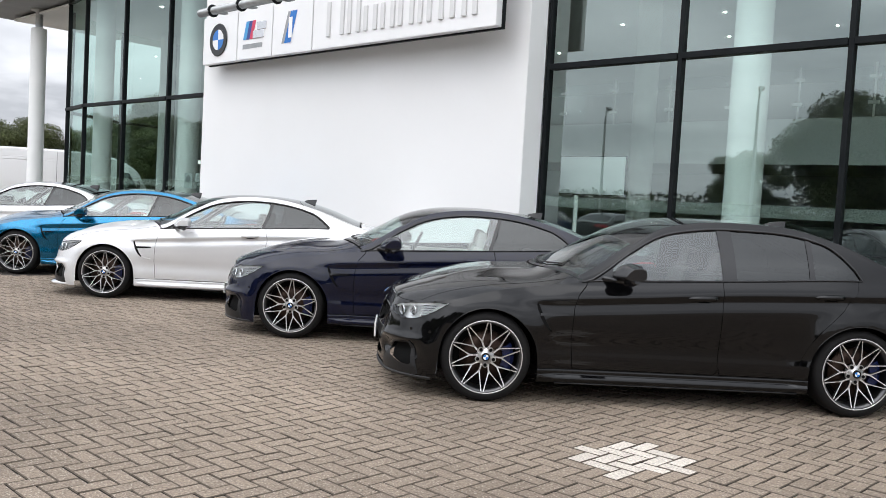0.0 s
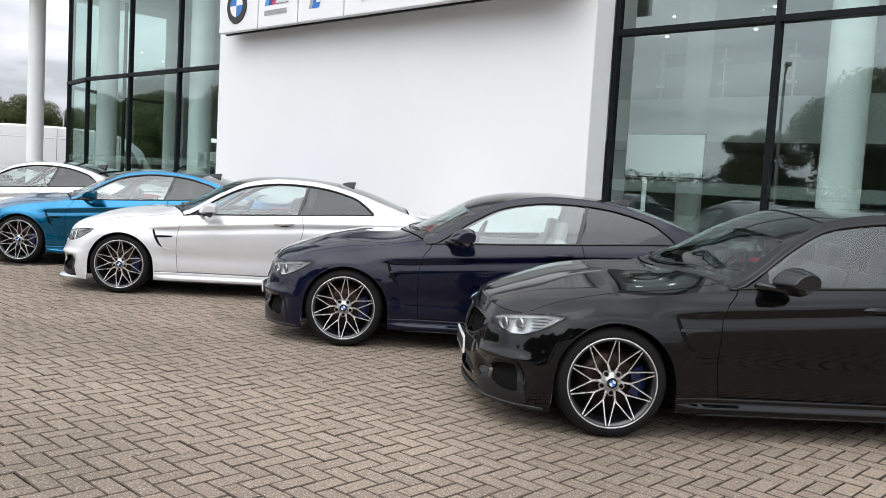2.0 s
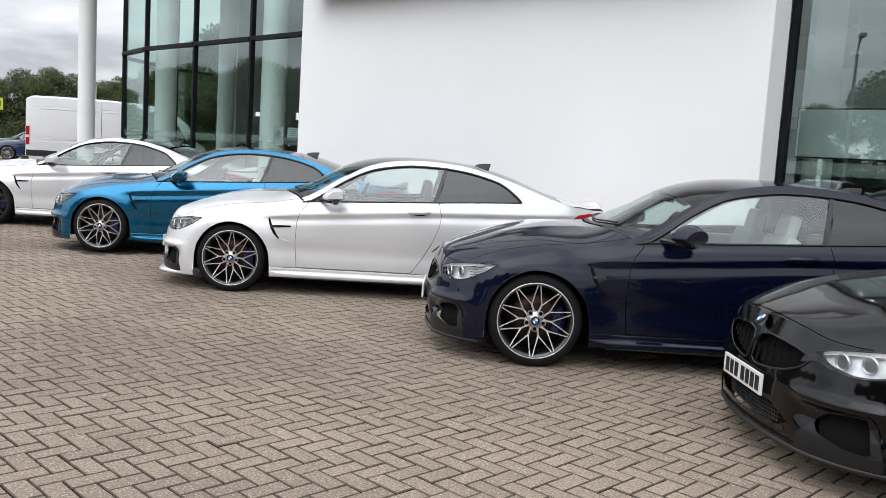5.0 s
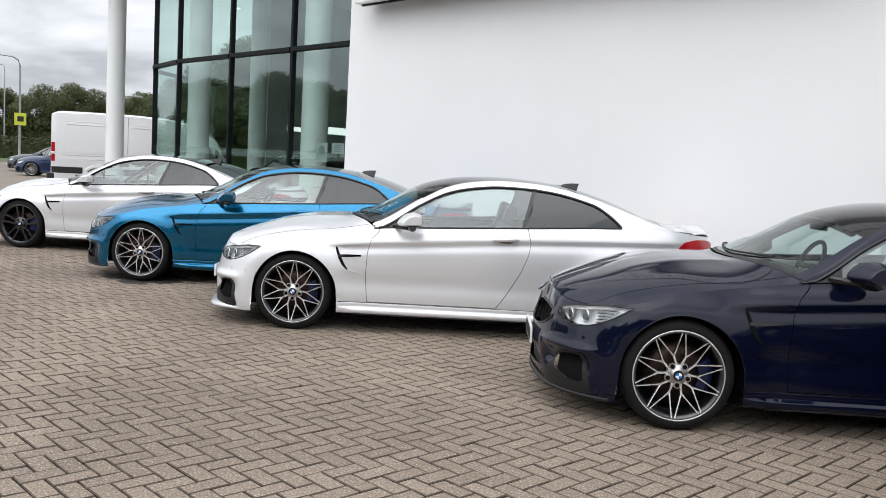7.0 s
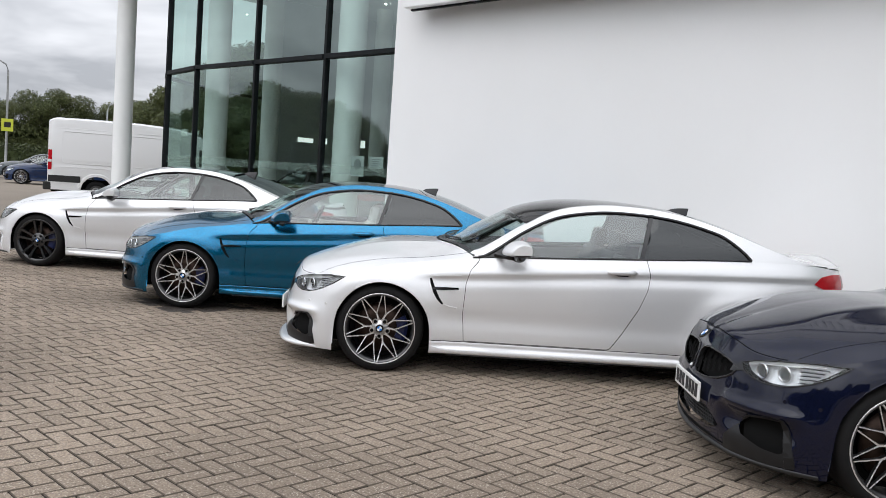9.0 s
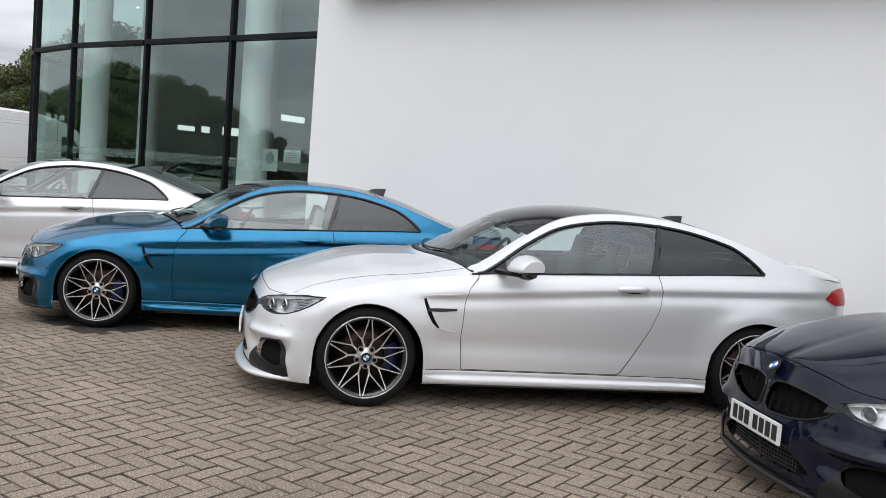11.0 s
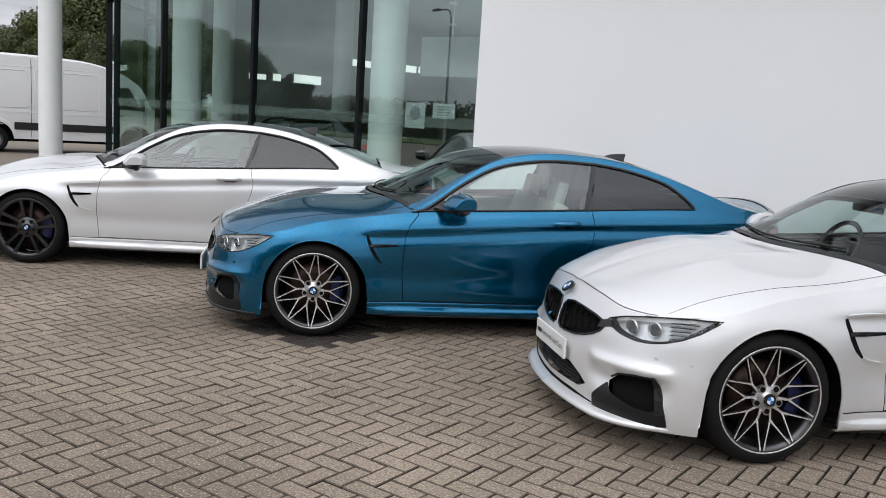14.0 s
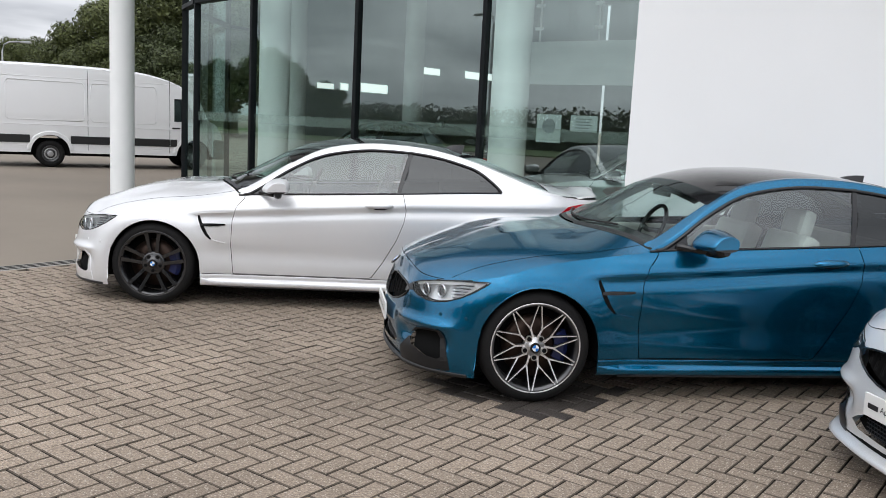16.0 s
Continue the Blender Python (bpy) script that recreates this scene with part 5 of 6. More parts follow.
bm.faces.new(lo)
bm.faces.new(hi)
for k in range(len(plan)):
    bm.faces.new((lo[k], lo[(k + 1) % len(plan)], hi[(k + 1) % len(plan)], hi[k]))
bmesh.ops.recalc_face_normals(bm, faces=bm.faces)
roof_slab = part("roof", bm, soffit_mat)
tagged(roof_slab, "flat grey roof with a deep overhang", "roof", kind="structure")
pole = empty("canopy_pole", Matrix.Translation((-25.69, 9.97, 0)))
bm = bmesh.new()
add_lathe(bm, [(0.222, -0.02), (0.212, 0.02), (0.212, 5.72), (0.207, 5.76), (0.11, 5.78), (0.10, 5.8)], 32, "Z")
part("shaft", bm, column_white, pole)
bm = bmesh.new()
add_lathe(bm, [(0.10, 5.78), (0.10, 6.24), (0.22, 6.26), (0.22, 6.30)], 24, "Z")
part("neck", bm, steel_grey, pole)
tagged(pole, "round white-painted steel pole carrying the roof edge", "column")

# inside of the showroom
part_floor = part("floor", box((-25.0, 9.93, -0.02), (4.4, 29.9, 0.012)), floor_mat)
tagged(part_floor, "grey polished showroom floor tiles", "floor", kind="structure")
ceiling = part("ceiling", box((-27.5, 9.93, 6.16), (5.6, 29.9, 6.22)), ceiling_mat)
tagged(ceiling, "white showroom ceiling", "ceiling", kind="structure")
for nm, lo_, hi_ in (("wall_back", (-26.2, 29.6, 0), (4.6, 29.9, 6.16)), ("wall_east", (4.5, 9.7, 0), (4.8, 29.6, 6.16)), ("wall_west", (-26.6, 14.7, 0), (-26.3, 29.6, 6.16))):
    w = part(nm, box(lo_, hi_), back_wall_mat)
    tagged(w, "plain grey showroom wall", "wall", kind="structure")
gallery = empty("gallery")
part("deck", box((-21.4, 16.0, 3.05), (4.4, 29.5, 3.33), 0.01), ceiling_mat, gallery)
part("fascia", box((-21.4, 15.9, 2.50), (4.4, 15.995, 3.33), 0.008), column_white, gallery)
for k in range(-3, 17):
    x = -16.74 + 1.295 * k
    post = part("post", add_tube(bmesh.new(), [(x, 15.96, 3.33), (x, 15.96, 4.26)], 0.02, 8), sign_panel, gallery, "pale steel baluster")
    for z in (3.58, 4.02):
        part("clamp", box((x - 0.09, 15.90, z - 0.03), (x + 0.09, 15.945, z + 0.03), 0.006), sign_panel, post)
    if k < 16:
        bm = bmesh.new()
        bm.faces.new([bm.verts.new(v) for v in ((x + 0.05, 15.96, 3.38), (x + 1.245, 15.96, 3.38), (x + 1.245, 15.96, 4.2), (x + 0.05, 15.96, 4.2))])
        part("balustrade_pane", bm, lamp_glass, gallery)
tagged(gallery, "upper gallery with a glass balustrade inside the showroom", "gallery", kind="structure")
for x, y in ((-5.0, 11.0), (-17.35, 10.05), (-21.8, 10.15), (-25.2, 13.7), (-24.7, 17.0), (-14.4, 15.4), (-1.0, 11.0), (-9.2, 15.4)):
    c = empty("column", Matrix.Translation((x, y, 0)))
    part("shaft", add_lathe(bmesh.new(), [(0.26, 0.012), (0.26, 0.1), (0.235, 0.12), (0.235, 6.16)], 28, "Z"), column_white, c)
    tagged(c, "round white showroom column", "column", "showroom columns")
for i in range(11):
    for j in range(6):
        x, y = -24.0 + 2.7 * i + 1.1 * (j % 2), 11.4 + 2.5 * j
        s = part("spotlight", disc_of(bmesh.new(), (x, y, 6.152), (0, 0, -1), 0.027, 12, 0.016), lamp_glow)
        tagged(s, "small round ceiling spotlight", "light", "ceiling spotlights")

panel_glow = bpy.data.materials.new("panel_glow")
panel_glow.use_nodes = True
panel_glow.node_tree.nodes["Principled BSDF"].inputs["Emission Color"].default_value = (0.96, 1.0, 0.98, 1)
panel_glow.node_tree.nodes["Principled BSDF"].inputs["Emission Strength"].default_value = 1.0
for y0, y1, z0, z1 in ((15.35, 15.92, 2.30, 2.46), (16.12, 16.42, 2.30, 2.50), (16.84, 17.86, 2.30, 2.55), (19.0, 20.0, 2.92, 3.13), (21.14, 21.92, 2.94, 3.17), (22.0, 22.85, 2.96, 3.18)):
    lit = empty("light_panel", Matrix.Translation((-26.28, y0, z0)))
    part("housing", box((-0.02, 0, 0), (0.02, y1 - y0, z1 - z0), 0.006), column_white, lit)
    part("diffuser", box((0.022, 0.02, 0.02), (0.03, y1 - y0 - 0.02, z1 - z0 - 0.02)), panel_glow, lit, "glowing white diffuser")
    tagged(lit, "slim white lit panel on the showroom wall", "light", "lit panels on the showroom wall")

board = empty("display_board", Matrix.Translation((-6.92, 10.4, 0.012)))
part("stand", add_tube(bmesh.new(), [(-0.26, 0.02, 0), (-0.26, 0.02, 1.7)], 0.03, 8), column_white, board)
part("foot", box((-0.5, -0.2, 0), (-0.02, 0.24, 0.03), 0.01), column_white, board)
part("panel", box((-0.535, -0.02, 1.68), (0.535, 0.0, 2.2), 0.006), back_wall_mat, board)
part("edge", box((-0.55, -0.01, 1.665), (0.55, 0.008, 2.215), 0.004), frame_grey, board)
tagged(board, "pale display board on a slim stand behind the glass", "board")

# two sheets stuck to the inside of the glass
poster = empty("poster", Matrix.Translation((-16.52, 9.634, 1.63)))
part("sheet", box((-0.16, 0.0, -0.16), (0.16, 0.004, 0.16)), back_wall_mat, poster)
part("badge", disc_of(bmesh.new(), (0, -0.003, 0.03), (0, -1, 0), 0.085, 24, 0.005), soffit_mat, poster)
tagged(poster, "white sheet with a round badge stuck to the glass", "poster")
notice = empty("notice", Matrix.Translation((-16.07, 9.634, 1.70)))
part("sheet", box((-0.17, 0.0, -0.09), (0.17, 0.004, 0.09)), back_wall_mat, notice)
for k in range(4):
    part("line", box((-0.10, -0.003, 0.045 - 0.033 * k), (0.10 - 0.03 * (k % 2), -0.0005, 0.057 - 0.033 * k)), soffit_mat, notice)
tagged(notice, "white notice with four dark lines on the glass", "notice")

# sign board on brackets from a round rail, standing off the wall
SIGN_Y = 8.86
sign = empty("sign_board")
SX = [(-14.80, -13.66), (-13.63, -12.58), (-12.55, -11.46), (-11.43, -7.52)]
SZ0, SZ1 = 3.80, 4.66
for a, b in SX:
    part("panel", box((a, SIGN_Y, SZ0), (b, SIGN_Y + 0.12, SZ1), 0.012), sign_panel, sign)
part("rail", add_tube(bmesh.new(), [(-15.05, SIGN_Y + 0.06, 4.80), (-7.4, SIGN_Y + 0.06, 4.80)], 0.075, 16), steel_grey, sign)
for x in (-14.6, -13.65, -12.56, -11.44, -10.4, -9.4, -8.4, -7.6):
    bm = bmesh.new()
    ring = [(x, SIGN_Y + 0.06 + 0.09 * math.cos(t), 4.80 + 0.09 * math.sin(t)) for t in np.linspace(0, math.tau, 17)]
    add_tube(bm, ring, 0.03, 8, False)
    part("clamp", bm, frame_grey, sign)
    part("arm", add_tube(bmesh.new(), [(x, SIGN_Y + 0.13, 4.80), (x, 9.44, 4.80)], 0.035, 8), steel_grey, sign)
roundel(sign, (-14.26, SIGN_Y - 0.012, 4.22), (0, -1, 0), 0.30)
m_x = -13.45
for k, mat in enumerate((material("stripe_sky", (0.05, 0.3, 0.6), 0.3), material("stripe_navy", (0.02, 0.04, 0.22), 0.3), material("stripe_red", (0.55, 0.03, 0.08), 0.3))):
    bm = bmesh.new()
    x = m_x + 0.10 * k
    bm.faces.new([bm.verts.new((u, SIGN_Y - 0.004, v)) for u, v in ((x, 4.14), (x + 0.10, 4.14), (x + 0.19, 4.46), (x + 0.09, 4.46))])
    part("stripe", bm, mat, sign)
bm = bmesh.new()
add_box(bm, (-13.14, SIGN_Y - 0.012, 4.14), (-12.80, SIGN_Y, 4.28), 0.01)
add_box(bm, (-13.02, SIGN_Y - 0.012, 4.28), (-12.74, SIGN_Y, 4.42), 0.01)
part("emblem", bm, chrome, sign)
part("name_bar", box((-13.45, SIGN_Y - 0.006, 3.98), (-12.85, SIGN_Y, 4.06)), steel_grey, sign)
bm = bmesh.new()
bm.faces.new([bm.verts.new((u, SIGN_Y - 0.006, v)) for u, v in ((-12.2, 3.98), (-12.02, 3.98), (-11.86, 4.5), (-12.04, 4.5))])
part("slanted_emblem", bm, roundel_blue, sign)
part("slanted_core", box((-12.085, SIGN_Y - 0.012, 4.06), (-11.985, SIGN_Y - 0.007, 4.40), 0.002), sign_panel, sign)
bm = bmesh.new()
bm.faces.new([bm.verts.new((u, SIGN_Y - 0.004, v)) for u, v in ((-12.28, 3.98), (-12.2, 3.98), (-12.04, 4.5), (-12.12, 4.5))])
part("slanted_edge", bm, steel_grey, sign)
# the dealer's name as plain raised bars
x = -11.05
for w, h in ((0.42, 0.54), (0.30, 0.54), (0.30, 0.38), (0.30, 0.38), (0.32, 0.54), (0.10, 0.54), (0.32, 0.38), (0.18, 0.38), (0.28, 0.38)):
    for u in ((x, x + w - 0.085) if w > 0.2 else (x + w / 2 - 0.045,)):
        part("name_bar", box((u, SIGN_Y - 0.03, 3.98), (u + 0.085, SIGN_Y, 3.98 + h), 0.012), letter_white, sign)
    x += w + 0.085
# dark box behind the panels, reaching just below their lower edge
part("backing", box((-14.78, SIGN_Y + 0.122, SZ0 - 0.02), (-7.50, SIGN_Y + 0.17, SZ1 + 0.01), 0.004), frame_grey, sign, "dark box behind the panels")
tagged(sign, "long white sign board with raised lettering hung from a steel rail", "sign")


# ---- van ----
van_white = car_paint("van_white", (0.76, 0.76, 0.76))
steel_cap = material("grey_hub_cap", (0.28, 0.28, 0.28), 0.45)


def make_van(m):
    """A long high-roof panel van; x from tail to nose."""
    van = empty("panel_van")
    L, W = 5.95, 0.99
    roof = spline((0, 2.50), (0.12, 2.56), (0.5, 2.585), (1.5, 2.60), (3.0, 2.58), (4.0, 2.50), (4.6, 2.34), (5.0, 2.14), (5.3, 1.86), (5.5, 1.45), (5.85, 1.16), (5.95, 0.95))
    base = 0.38
    arch = lambda cx: [(cx + 0.47 * math.cos(t), 0.40 + 0.45 * math.sin(t)) for t in np.linspace(0, math.pi, 17)] + [(cx - 0.47, 0.2), (cx + 0.47, 0.2)]
    arches = [arch(1.45), arch(5.12)]

    def side_pt(x, z, s, lift=0.0):
        y = W - 0.02 * max(0, 1 - z) - 0.13 * max(0.0, (z - 1.1) / 1.6) ** 2 - 0.25 * smooth(5.2, 5.95, x) - 0.04 * (1 - smooth(0, 0.15, x))
        y -= 0.012 * math.exp(-((z - 1.22) / 0.035) ** 2) + 0.012 * math.exp(-((z - 2.3) / 0.03) ** 2)
        return Vector((x, s * (y + lift), z))

    for s in (1, -1):
        uv = [(x, base + (roof(x) - base) * j / 24) for x in np.linspace(0, L, 90) for j in range(25)]
        groups = split_sheet(uv, grid_faces(90, 25), arches)
        part("side_panel", sheet_mesh("side_panel", uv, groups[0], lambda x, z: side_pt(x, z, s), van_white), None, van)
        for x0, x1, z0, z1 in ((0.42, 2.28, 1.22, 2.22), (2.44, 4.1, 1.22, 2.22)):
            bm = bmesh.new()
            pts = [(x0 + 0.06, z0), (x1 - 0.06, z0), (x1, z0 + 0.06), (x1, z1 - 0.06), (x1 - 0.06, z1), (x0 + 0.06, z1), (x0, z1 - 0.06), (x0, z0 + 0.06)]
            add_tube(bm, [side_pt(a, z, s, 0.0) for a, z in pts + pts[:1]], 0.012, 6, False)
            part("pressed_rib", bm, van_white, van)
        for x in (2.36, 4.46):
            part("panel_gap", add_tube(bmesh.new(), [side_pt(x, z, s, 0.001) for z in np.linspace(0.45, 2.55, 12)], 0.006, 5, False), dark_void, van)
        for x0, x1 in ((0.02, 0.965), (1.935, 4.45), (4.47, 4.655)):
            bm = bmesh.new()
            rows = []
            for x in np.linspace(x0, x1, 12):
                rows.append([bm.verts.new(side_pt(x, z, s, l)) for z, l in ((0.62, -0.01), (0.635, 0.02), (0.82, 0.02), (0.835, -0.01))])
            for r, q in zip(rows, rows[1:]):
                for j in range(3):
                    bm.faces.new((r[j], r[j + 1], q[j + 1], q[j]))
            part("rub_strip", bm, trim_black, van)
        verts = [side_pt(4.58 + (0.66 - 0.34 * f) * i / 8, 1.32 + 0.62 * f, s, 0.006) for i in range(9) for f in np.linspace(0, 1, 6)]
        part("cab_window", mesh_from("cab_window", verts, grid_faces(9, 6), car_glass_dark), None, van)
        part("door_handle", box((4.52, s * 0.98 - 0.03, 1.12), (4.74, s * 0.98 + 0.03, 1.16), 0.008), trim_black, van)
        verts = [side_pt(0.01 + 0.11 * i / 3, 1.0 + 0.62 * j / 5, s, 0.012) for i in range(4) for j in range(6)]
        lamp = part("tail_lamp", mesh_from("tail_lamp", verts, grid_faces(4, 6), red_lens), None, van, "tall red tail lamp")
        part("lamp_band", box((-0.005, s * 0.96 - 0.03, 1.24), (0.115, s * 0.96 + 0.035, 1.32), 0.004), plate_white, lamp)
        part("mirror", box((5.2, s * 1.1 - 0.1, 1.3), (5.3, s * 1.1 + 0.1, 1.65), 0.03), trim_black, van)
        for cx in (1.45, 5.12):
            hub = empty("wheel")
            hub.parent = van
            hub.location = (cx, s * 0.95, 0.35)
            hub.rotation_euler = (0, 0, 0 if s > 0 else math.pi)
            part("tyre", add_lathe(bmesh.new(), [(0.21, -0.02), (0.24, 0.0), (0.30, 0.0), (0.345, -0.03), (0.35, -0.1), (0.345, -0.19), (0.22, -0.22)], 32), rubber, hub)
            part("hub_cap", add_lathe(bmesh.new(), [(0.0, 0.004), (0.05, 0.002), (0.075, -0.006), (0.08, -0.03)], 20), steel_cap, hub)
            part("wheel_ring", add_lathe(bmesh.new(), [(0.118, -0.03), (0.125, -0.022), (0.15, -0.024), (0.156, -0.034)], 28), steel_cap, hub)
            part("steel_rim", add_lathe(bmesh.new(), [(0.04, -0.015), (0.09, -0.01), (0.11, -0.05), (0.17, -0.045), (0.195, -0.02), (0.215, -0.015), (0.21, -0.1), (0.03, -0.12)], 28), alloy_grey, hub)
            bm = bmesh.new()
            rows = [[bm.verts.new((cx - 0.48 * math.cos(t), s * y, 0.38 + 0.47 * math.sin(t))) for y in (0.3, 0.93)] for t in np.linspace(-0.2, math.pi + 0.2, 17)]
            for r, q in zip(rows, rows[1:]):
                bm.faces.new((r[0], r[1], q[1], q[0]))
            part("wheel_liner", bm, dark_void, van)
            bm = bmesh.new()
            rows = []
            for t in np.linspace(0.12, math.pi - 0.12, 17):
                rows.append([bm.verts.new(side_pt(cx - r * math.cos(t), 0.40 + r * 0.96 * math.sin(t), s, l)) for r, l in ((0.46, -0.02), (0.465, 0.022), (0.545, 0.020), (0.575, -0.004))])
            for r, q in zip(rows, rows[1:]):
                for j in range(3):
                    bm.faces.new((r[j], r[j + 1], q[j + 1], q[j]))
            part("arch_lip", bm, van_white, van)
        for z in (1.10, 2.32):
            part("body_fold", add_tube(bmesh.new(), [side_pt(x, z, s, 0.001) for x in np.linspace(0.05, 4.6, 16)], 0.008, 6, False), van_white, van)
    verts = []
    xs = np.linspace(0, L, 60)
    for x in xs:
        w = side_pt(x, roof(x), 1).y
        for j in range(15):
            q = -1 + 2 * j / 14
            verts.append(Vector((x, q * w, roof(x) + 0.09 * (1 - q * q) ** 0.8 * (1 - smooth(5.3, 5.95, x)))))
    part("roof_skin", mesh_from("roof_skin", verts, grid_faces(60, 15), van_white), None, van)
    verts = [Vector((4.82 + 0.6 * f, q * 0.84, roof(4.82 + 0.6 * f) + 0.09 * (1 - q * q) ** 0.8 + 0.012)) for f in np.linspace(0, 1, 8) for q in np.linspace(-0.92, 0.92, 12)]
    part("windscreen", mesh_from("windscreen", verts, grid_faces(8, 12), car_glass_dark), None, van)
    verts = []
    for z in np.linspace(base, 2.50, 14):
        w = side_pt(0, min(z, 2.5), 1).y
        for q in np.linspace(-1, 1, 9):
            verts.append(Vector((-0.03 * (1 - q * q) + 0.05 * max(0, (z - 2.2)), q * w, z + 0.09 * (1 - q * q) * smooth(2.2, 2.5, z))))
    part("rear_door", mesh_from("rear_door", verts, grid_faces(14, 9), van_white), None, van)
    part("rear_bumper", box((-0.12, -0.97, 0.36), (0.28, 0.97, 0.62), 0.04), trim_black, van)
    part("front_bumper", box((5.7, -0.9, 0.3), (6.0, 0.9, 0.85), 0.08), trim_black, van)
    part("underbody", box((0.1, -0.75, 0.3), (5.8, 0.75, 0.7), 0.02), dark_void, van)
    van.matrix_world = m
    tagged(van, "long white high-roof panel van with black rub strips", "van")
    return van


make_van(pose(-35.6, 12.1, 0, 0, 0, 66) @ pose(0, -0.95, 0))

# ---- distance ----
leaf_mats = [varied("leaf_" + n, a, b, 0.9, (0.5, 0.7), island=True, per_object=0.45, spec=0.3) for n, a, b in (
    ("mid", (0.048, 0.060, 0.019), (0.084, 0.098, 0.034)), ("dark", (0.034, 0.046, 0.017), (0.060, 0.074, 0.027)), ("pale", (0.062, 0.076, 0.024), (0.102, 0.116, 0.042)))]
bark = varied("bark", (0.07, 0.055, 0.04), (0.12, 0.10, 0.08), 6, (0.8, 0.95), bump=0.6, bump_scale=30)


def leaf_cloud(rng, centres, count, size):
    """Small bent leaf sprays scattered through lobes, thicker towards their skins."""
    verts, faces = [], []
    weights = np.array([c[1] ** 2 for c in centres])
    picks = rng.choice(len(centres), count, p=weights / weights.sum())
    for k in picks:
        c, r = centres[k]
        d = rng.normal(size=3)
        d /= np.linalg.norm(d)
        p = np.array(c) + d * r * (rng.random() ** 0.28) * np.array((1, 1, 0.82)) * rng.uniform(0.85, 1.12)
        u = rng.normal(size=3)
        u -= d * (u @ d) * 0.5
        u /= np.linalg.norm(u)
        v = np.cross(u, d + 0.5 * rng.normal(size=3))
        v /= np.linalg.norm(v) + 1e-6
        s = size * rng.uniform(0.55, 1.3)
        i = len(verts)
        verts += [tuple(p - u * s), tuple(p + u * s * 0.8 - v * s * 0.3), tuple(p + v * s * 0.95 + d * s * 0.12)]
        faces.append((i, i + 1, i + 2))
    return verts, faces


def make_tree(seed, high, spread, count, mat, leaf=0.125):
    rng = np.random.default_rng(seed)
    tree = empty("tree")
    bm = bmesh.new()
    t = high * 0.34
    add_tube(bm, [(0, 0, -0.1), (0.05, 0, t * 0.5), (0.0, 0.08, t), (0.05, 0.1, high * 0.62)], [high * 0.03, high * 0.024, high * 0.018, high * 0.006], 8)
    lobes = []
    for k in range(16):
        a = k * 2.4 + rng.random()
        rr = spread * (0.25 + 0.6 * rng.random())
        z = high * (0.32 + 0.52 * (k / 15)) * (1 - 0.04 * rng.random())
        rr *= 1.15 - 0.75 * abs((z / high) - 0.45)
        c = (math.cos(a) * rr, math.sin(a) * rr, z)
        lobes.append((c, spread * rng.uniform(0.26, 0.48)))
        add_tube(bm, [(0, 0.05, t * rng.uniform(0.6, 1.05)), (c[0] * 0.5, c[1] * 0.5, (t + c[2]) * 0.52), c], [high * 0.012, high * 0.007, high * 0.002], 5)
    lobes.append(((0, 0, high * 0.86), spread * 0.36))
    part("trunk", bm, bark, tree)
    verts, faces = leaf_cloud(rng, lobes, count, leaf)
    part("crown", mesh_from("crown", verts, faces, mat, flat=True), None, tree)
    return tree


TREES = "trees round the site"
protos = [make_tree(3, 9.0, 3.9, 36000, leaf_mats[0], 0.115), make_tree(8, 7.6, 3.5, 33000, leaf_mats[1], 0.11), make_tree(13, 8.4, 3.3, 33000, leaf_mats[2], 0.11)]
tree_label = "leafy green broadleaf tree with an uneven crown"
spots = []
rng_t = np.random.default_rng(21)
# the wood across the road: tall in the west, a low gap, tall again to the east
wood_high = spline((-140, 11.0), (-104, 10.6), (-84, 10.4), (-76, 8.2), (-70, 6.0), (-66, 3.2), (-34, 3.0), (-27, 6.0), (-20, 9.0), (60, 9.0))
for k in range(32):
    x = -126 + 5.6 * k + rng_t.uniform(-1.5, 1.5)
    if not -68 < x < -31:
        spots.append((x, -37 + rng_t.uniform(-2.5, 2.5), wood_high(x) / 8.3 * rng_t.uniform(0.92, 1.06)))
for k in range(22):
    spots.append((-112 + rng_t.uniform(-4, 4), -34 + 5.2 * k + rng_t.uniform(-1.5, 1.5), rng_t.uniform(0.8, 1.12)))
spots += [(-72.5, 38.6, 1.22), (-69.5, 41.0, 1.35), (-66, 39.5, 1.05), (-65, 43.5, 1.3), (-75.5, 37.2, 0.85), (-61, 41, 1.1), (-58, 45, 1.25), (-69, 36.0, 0.75), (-63, 36.5, 0.8)]
for k, (x, y, s) in enumerate(spots):
    p = protos[k % 3]
    m = pose(x, y, -0.02, 0, 0, 67 * k % 360)
    if k < 3:
        t = p
        t.matrix_world = m
    else:
        t = copy_thing(p, m)
    t.scale = (s * rng_t.uniform(0.95, 1.2), s * rng_t.uniform(0.95, 1.2), s)
    tagged(t, tree_label, "tree", TREES)


